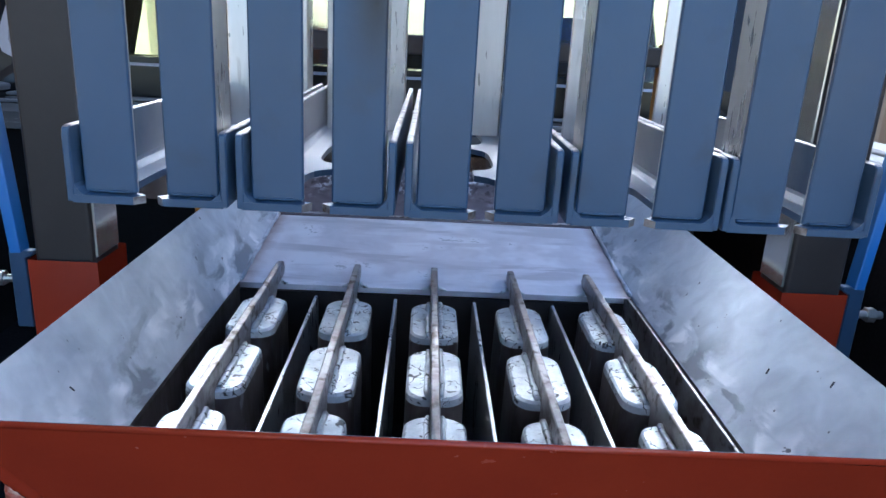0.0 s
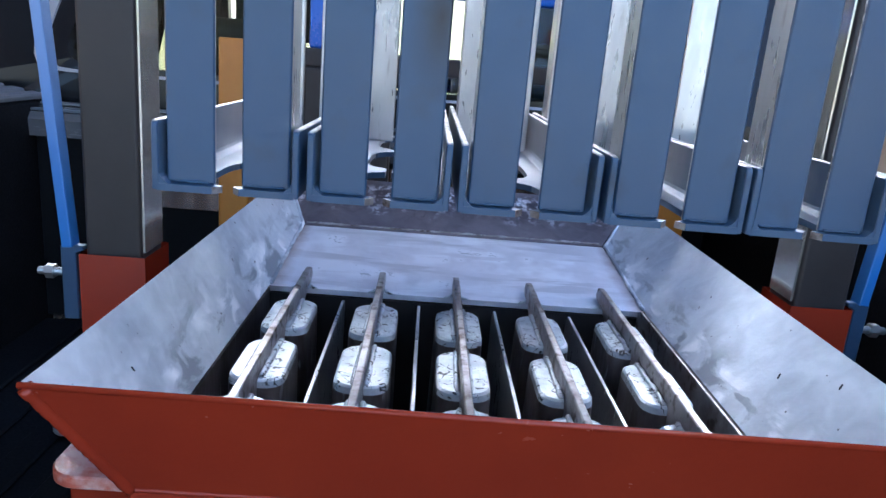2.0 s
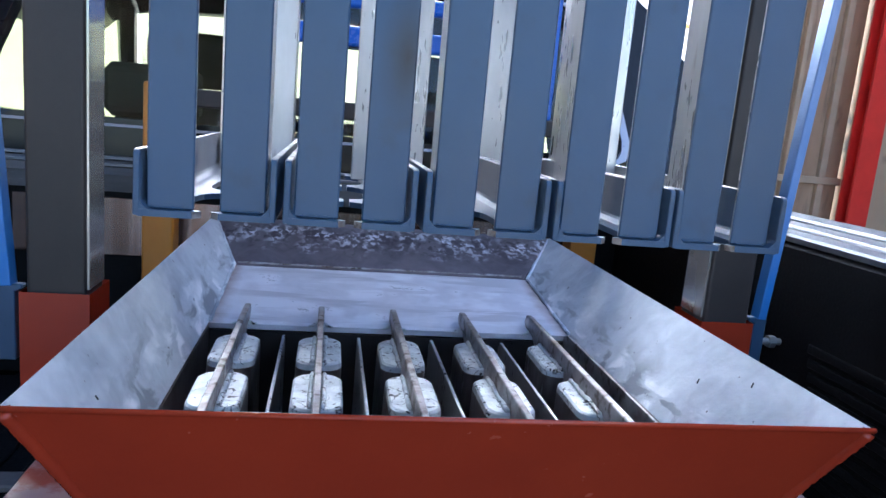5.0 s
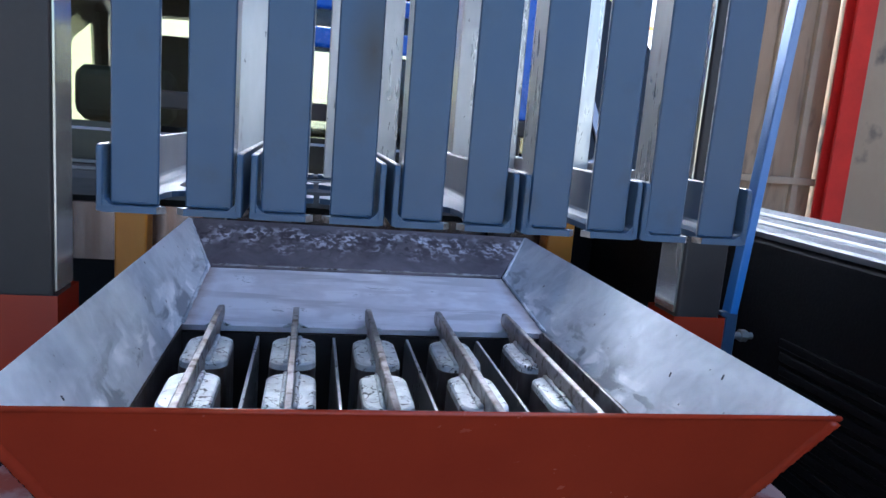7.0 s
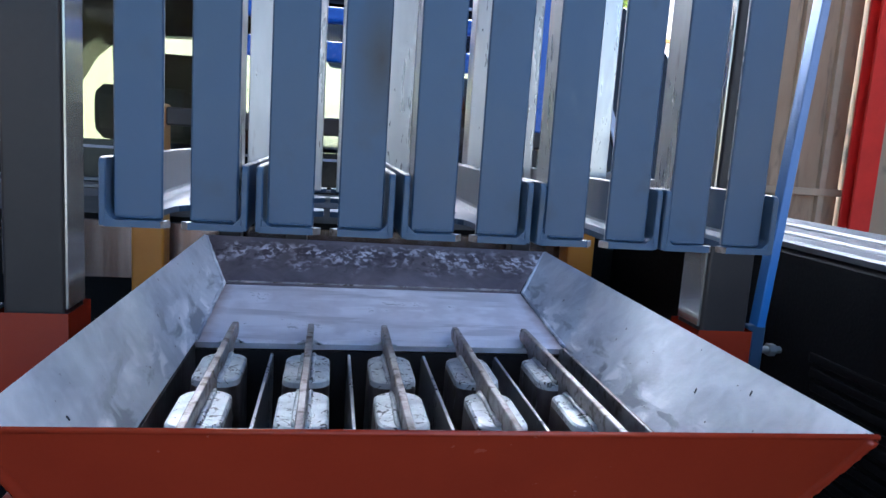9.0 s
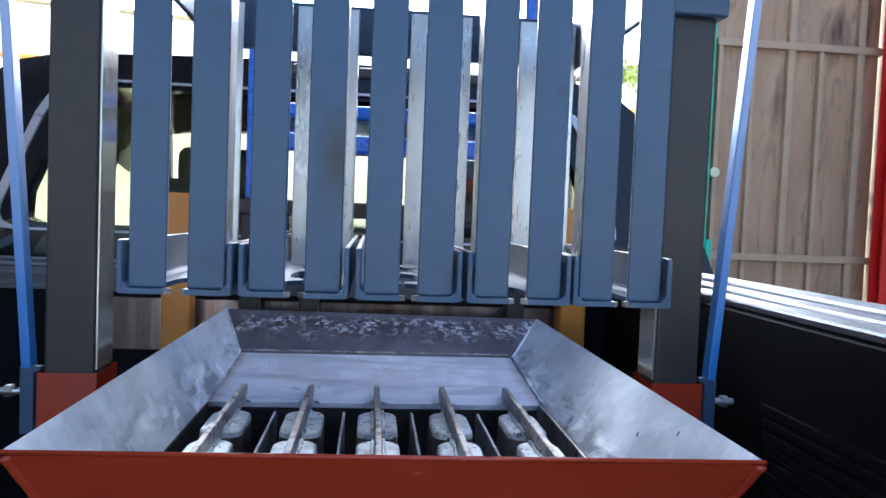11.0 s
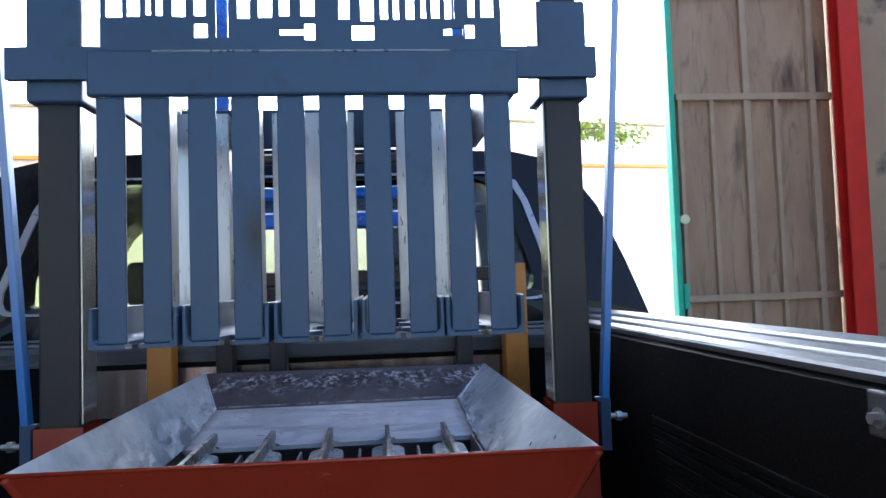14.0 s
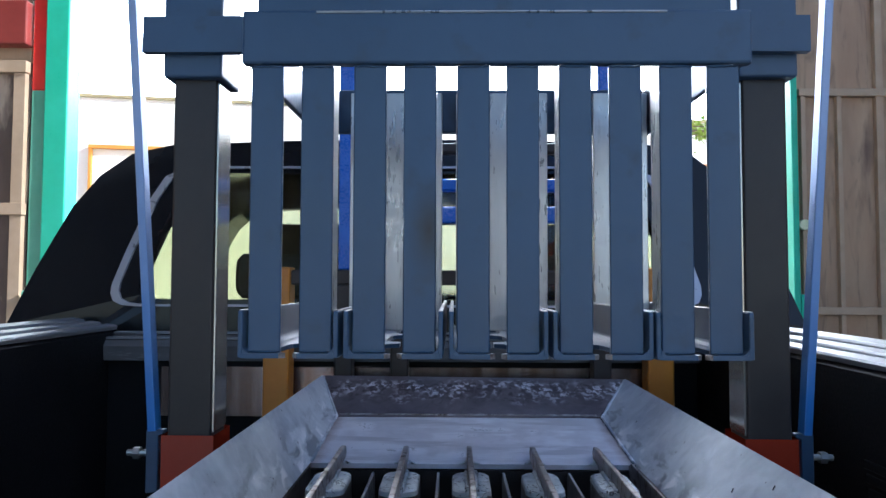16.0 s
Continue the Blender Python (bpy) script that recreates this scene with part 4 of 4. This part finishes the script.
for x in (-0.36, 0.376):
    for y in (-0.30, -0.09):
        sub(press, "leg", box(x - 0.03, x + 0.03, y - 0.03, y + 0.03, BED, 0.868, 0.004), ORANGE, "square orange leg")
    sub(press, "foot_rail", box(x - 0.031, x + 0.031, -0.36, 0.46, BED, BED + 0.05, 0.004), ORANGE)
for x in (-0.42, 0.434):
    sub(press, "rear_post", box(x - 0.029, x + 0.029, 0.39, 0.445, BED, 1.302, 0.004), OCHRE, "ochre rear post")
sub(press, "rear_beam", box(-0.39, 0.405, 0.395, 0.435, 1.262, 1.296, 0.004), BLACK_TUBE, "dark rear cross beam")
for x in (-0.268, 0.318):
    sub(press, "guide_upright", box(x - 0.017, x + 0.017, 0.40, 0.43, 1.296, 2.25, 0.004), BRIGHT_BLUE, "bright blue rear upright")
for z0, z1 in ((1.474, 1.503), (1.402, 1.440)):
    sub(press, "guide_crossbar", box(-0.251, 0.301, 0.402, 0.428, z0, z1, 0.006), BRIGHT_BLUE, "bright blue rear crossbar")
sub(press, "guide_crossbar", box(-0.251, 0.301, 0.402, 0.428, 1.56, 1.585, 0.006), BLACK_TUBE, "dark rear crossbar")
sub(press, "rear_prop", box(-0.29, -0.25, 0.39, 0.435, BED, 1.262, 0.004), BLACK_TUBE)
sub(press, "rear_prop", box(-0.165, -0.125, 0.39, 0.435, BED, 1.262, 0.004), BLACK_TUBE)
sub(press, "rear_prop", box(0.285, 0.325, 0.39, 0.435, BED, 1.262, 0.004), BLACK_TUBE)

# columns in their sockets
for cx, s in ((-0.390, -1), (0.4085, 1)):
    y = -0.175
    sock = box(cx - 0.036, cx + 0.036, y - 0.036, y + 0.036, 0.882, 1.057)
    lid = max(sock.faces, key=lambda f: f.calc_center_median().z)
    bmesh.ops.inset_individual(sock, faces=[lid], thickness=0.0045)
    bmesh.ops.translate(sock, verts=lid.verts[:], vec=(0, 0, -0.17))
    for f in sock.faces:
        f.normal_update()
        f.material_index = 1 if f.normal.z > 0.5 and f.calc_center_median().z > 1.05 else 0
    socket = sub(press, "column_socket", sock, [ORANGE, BARE], "orange square column socket with a bare rim")
    col = sub(press, "column", box(cx - 0.0305, cx + 0.0305, y - 0.0305, y + 0.0305, 0.884, 1.74, 0.004, 3), BLACK_TUBE, "black square tube column")
    # thin pale sheet on the tube draws that reflection
    sub(col, "inner_face", box(cx - s * 0.0295, cx - s * 0.0330, y - 0.026, y + 0.026, 1.06, 1.55), SHEEN_TUBE, "inner face toned pale for reflected light")
    sub(press, "column_head", box(cx - 0.0295, cx + 0.0295, y - 0.0295, y + 0.0295, 1.741, 2.3, 0.004), ORANGE, "orange upper tube")
    sub(press, "sleeve", box(cx - 0.041, cx + 0.041, y - 0.045, y + 0.041, 1.553, 1.715, 0.004, 3), BLUE, "blue sliding sleeve on the column")
    # side pull bar, clamp and bolt
    top = Vector((cx + s * 0.1005, y - 0.016, 1.72))
    low = Vector((cx + s * 0.047 + s * 0.006, y - 0.018, 1.060))
    run = (top - low)
    bar = box(-0.009, 0.009, -0.006, 0.006, 0, run.length * 1.6, 0.0015)
    bmesh.ops.transform(bar, matrix=Matrix.Translation(low) @ run.to_track_quat("Z", "Y").to_matrix().to_4x4(), verts=bar.verts[:])
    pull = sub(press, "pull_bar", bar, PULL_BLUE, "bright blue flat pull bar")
    sub(press, "pull_bar_foot", prism([(cx + s * 0.037, 1.062), (cx + s * 0.037, 1.0575), (cx + s * 0.045, 1.054), (cx + s * 0.045, 0.975), (cx + s * 0.062, 0.975), (cx + s * 0.062, 1.062)], "y", y - 0.024, y - 0.012, 0.001), BLUE, "blue clamp plate")
    bolt = sub(press, "bolt", tube([(cx + s * 0.062, y - 0.018, 1.029), (cx + s * 0.090, y - 0.018, 1.029)], 0.0045, 10), BOLT, "zinc bolt")
    sub(bolt, "nut", tube([(cx + s * 0.072, y - 0.018, 1.029), (cx + s * 0.081, y - 0.018, 1.029)], 0.0085, 6), BOLT)

# tamper head
YH = -0.470
beam = sub(press, "head_beam", box(HX - 0.262, HX + 0.262, YH - 0.004, YH + 0.010, 1.4925, 1.549, 0.003), BLUE, "blue head cross beam")
arm_bm = bmesh.new()
add_box(arm_bm, CX - 0.462, CX + 0.452, -0.235, -0.2215, 1.584, 1.634)
sub(beam, "head_arm", arm_bm, BLUE, "blue arm across both sleeves")
for s in (-1, 1):
    x0 = HX + s * 0.258
    sub(beam, "side_link", prism([(YH + 0.0105, 1.497), (YH + 0.0105, 1.549), (-0.078, 1.571), (-0.078, 1.500)], "x", x0 - 0.004, x0 + 0.004, 0.001), PALE_BLUE, "pale blue flat bar joining both beams")
sub(beam, "rear_head_beam", box(HX - 0.253, HX + 0.253, -0.0905, -0.078, 1.502, 1.571, 0.003), BLUE, "blue rear head beam with weld spatter")
sub(beam, "seam", tube([(HX - 0.185, YH - 0.0042, 1.5465), (HX + 0.175, YH - 0.0042, 1.5465)], 0.0013, 6), BARE, "bright bare seam bead")
LEG_P, LEG_W = 0.0521, 0.0335
LEG_SHIFT = (-0.0017, -0.0005, 0.0005, 0.001, 0.0025, 0.0023, 0.0027, 0.0029, 0.001, -0.0015)   # legs stand unevenly


def two_tone(bm, front=0, other=1):
    for f in bm.faces:
        f.normal_update()
        f.material_index = front if f.normal.y < -0.35 else other
    return bm


def angle_shoe(s):
    """An angle bar along the mould: upright flange on the outer side, foot with notches for the cores. s: side of the flange."""
    bm = bmesh.new()
    y0, y1 = YH - 0.008, -0.064
    t = 0.005
    # upright flange with a slanted top front corner
    pts = [(y0, 1.192), (y1, 1.192), (y1, 1.240), (y0 + 0.004, 1.240), (y0 + 0.001, 1.2385), (y0, 1.235)]
    fl = prism(pts, "x", s * 0.0190, s * 0.0238, 0.0008)
    me = bpy.data.meshes.new("tmp")
    fl.to_mesh(me)
    fl.free()
    bm.from_mesh(me)
    bpy.data.meshes.remove(me)
    # fillet inside the corner
    add_fillet = prism([(s * 0.0192, 1.1960), (s * 0.0120, 1.1960), (s * 0.0145, 1.1975), (s * 0.0178, 1.2005), (s * 0.0192, 1.2035)][::s], "y", y0 + 0.0005, y1)
    me = bpy.data.meshes.new("tmp")
    add_fillet.to_mesh(me)
    add_fillet.free()
    bm.from_mesh(me)
    bpy.data.meshes.remove(me)
    # foot: reach varies along the bar, small beside each core
    def reach(y):
        r = 0.0235 - 0.006 * max(0.0, 1 - (y - y0) / 0.010) ** 2
        for c in (-0.140, -0.276, -0.412):
            d = abs(y - c) / 0.056
            if d < 1:
                r = min(r, 0.0235 - 0.020 * (1 - d ** 4) ** 0.5)
        return r
    ys = [y0 + (y1 - y0) * i / 60 for i in range(61)]
    lo, hi = [], []
    for y in ys:
        for z, store in ((1.1915, lo), (1.1965, hi)):
            store.append((bm.verts.new((s * 0.0205, y, z)), bm.verts.new((-s * reach(y), y, z))))
    for i in range(60):
        bm.faces.new((hi[i][0], hi[i][1], hi[i + 1][1], hi[i + 1][0]))
        bm.faces.new((lo[i][0], lo[i + 1][0], lo[i + 1][1], lo[i][1]))
        bm.faces.new((lo[i][1], lo[i + 1][1], hi[i + 1][1], hi[i][1]))
    bm.faces.new((lo[0][0], lo[0][1], hi[0][1], hi[0][0]))
    bm.faces.new((lo[-1][0], hi[-1][0], hi[-1][1], lo[-1][1]))
    bmesh.ops.recalc_face_normals(bm, faces=bm.faces[:])
    for f in bm.faces:
        c = f.calc_center_median()
        f.normal_update()
        f.material_index = 0 if (f.normal.y < -0.35 or c.y < YH + 0.012) else 1
        if c.y < y0 + 0.012 and c.z < 1.197 and s * c.x < -0.014 and abs(f.normal.z) < 0.5:
            f.material_index = 2
        if f.normal.z > 0.7 and c.z > 1.236:
            f.material_index = 2
    return bm


def ell(x, y, s, t=0.0042):
    """Outline of an angle bar: face to the front, flange running back on side s."""
    w = LEG_W
    return [(x - s * w / 2, y), (x + s * w / 2, y), (x + s * w / 2, y + w), (x + s * (w / 2 - t), y + w), (x + s * (w / 2 - t), y + t), (x - s * w / 2, y + t)]


for k in range(10):
    x = HX + (k - 4.5) * LEG_P + LEG_SHIFT[k]
    s = -1 if k % 2 == 0 else 1
    lx = x - s * 0.0006
    leg_bm = prism(ell(lx, YH, s), "z", 1.1966, 1.4915, 0.0012)
    leg = sub(beam, "leg", two_tone(leg_bm), [BLUE_SCORCHED if k == 3 else BLUE, BARE], "blue fronted angle bar leg with bare flange" if k != 3 else "blue fronted angle bar leg with a scorched patch")
    if k == 3:
        SOOT_MAP.inputs["Location"].default_value = (-42 * (lx + 0.010 - press.location.x), 0, -17 * (1.322 - press.location.z))
        SOOT_MAP.inputs["Scale"].default_value = (42, 0.01, 17)
    sub(leg, "foot_weld", tube([(lx - 0.013 + 0.0026 * i, YH - 0.001 + rng.uniform(-0.0006, 0.0006), 1.1980) for i in range(11)], [0.0004 + rng.uniform(0, 0.0007) for _ in range(11)], 6), BLUE, "", True)
    sub(leg, "top_weld", tube([(lx - 0.016 + 0.0032 * i, YH - 0.0005, 1.4905 + rng.uniform(-0.0005, 0.0005)) for i in range(11)], [0.0007 + rng.uniform(0, 0.0008) for _ in range(11)], 6), BLUE, "", True)
    bm = angle_shoe(s)
    bmesh.ops.translate(bm, verts=bm.verts[:], vec=(x, 0, 0))
    shoe = sub(beam, "shoe", bm, [BLUE, SHOE, RIB], "notched steel angle shoe with blue front end")
    sub(beam, "rear_leg", prism(ell(lx, -0.125, s), "z", 1.1966, 1.5560, 0.0012), BARE, "bare pitted angle bar rear leg")

# cut-out name board on the beam: bars stand in for the writing
TOP = 1.70
holes = [(a, b, c, TOP) for a, b, c in (
    (-0.223, -0.204, 1.591), (-0.198, -0.183, 1.592), (-0.176, -0.170, 1.594), (-0.164, -0.156, 1.593), (-0.145, -0.129, 1.592), (-0.119, -0.105, 1.593), (-0.093, -0.078, 1.566),
    (-0.067, -0.052, 1.590), (-0.042, -0.025, 1.591), (-0.016, -0.004, 1.593), (0.010, 0.027, 1.593), (0.057, 0.070, 1.589), (0.084, 0.100, 1.587),
    (0.109, 0.118, 1.589), (0.125, 0.132, 1.589), (0.141, 0.151, 1.589), (0.160, 0.166, 1.591), (0.173, 0.183, 1.591), (0.190, 0.202, 1.590), (0.220, 0.228, 1.592), (0.236, 0.252, 1.592))]
holes += [(-0.119, -0.103, 1.566, 1.584), (-0.016, 0.014, 1.569, 1.577), (0.014, 0.027, 1.563, 1.584), (0.073, 0.100, 1.563, 1.582), (0.188, 0.212, 1.569, 1.578), (0.2135, 0.227, 1.565, 1.583)]
xs = sorted({HX - 0.248, HX + 0.243} | {v for h in holes for v in h[:2]})
zs = sorted({1.5495, 1.72} | {v for h in holes for v in h[2:]})
board = bmesh.new()
y0, y1 = YH + 0.004, YH + 0.008
grid = {}


def vert(i, j, y):
    if (i, j, y) not in grid:
        grid[i, j, y] = board.verts.new((xs[i], y, zs[j]))
    return grid[i, j, y]


solid = {}
for i in range(len(xs) - 1):
    for j in range(len(zs) - 1):
        mx, mz = (xs[i] + xs[i + 1]) / 2, (zs[j] + zs[j + 1]) / 2
        solid[i, j] = not any(a < mx < b and c < mz < d for a, b, c, d in holes)
for (i, j), full in solid.items():
    if not full:
        continue
    board.faces.new([vert(a, b, y0) for a, b in ((i, j), (i + 1, j), (i + 1, j + 1), (i, j + 1))])
    board.faces.new([vert(a, b, y1) for a, b in ((i, j), (i, j + 1), (i + 1, j + 1), (i + 1, j))])
    for di, dj, e in ((-1, 0, ((i, j), (i, j + 1))), (1, 0, ((i + 1, j + 1), (i + 1, j))), (0, -1, ((i + 1, j), (i, j))), (0, 1, ((i, j + 1), (i + 1, j + 1)))):
        if not solid.get((i + di, j + dj), False):
            (a, b), (c, d) = e
            board.faces.new((vert(a, b, y0), vert(c, d, y0), vert(c, d, y1), vert(a, b, y1)))
bmesh.ops.recalc_face_normals(board, faces=board.faces[:])
sub(beam, "name_board", board, BLUE, "blue plate with cut-out bars of lettering")

pad = tagged(made("rubber_pad", prism(rounded(-0.535, 0.02, 0.11, 0.045, 0.021), "z", BED + 0.0005, BED + 0.012, 0.003), surface("dusty_grey_rubber", (0.12, 0.105, 0.10), (0.16, 0.145, 0.14), 0.8, 0, 12, 150)),
             "dusty grey rounded pad lying on the bed floor", "pad")
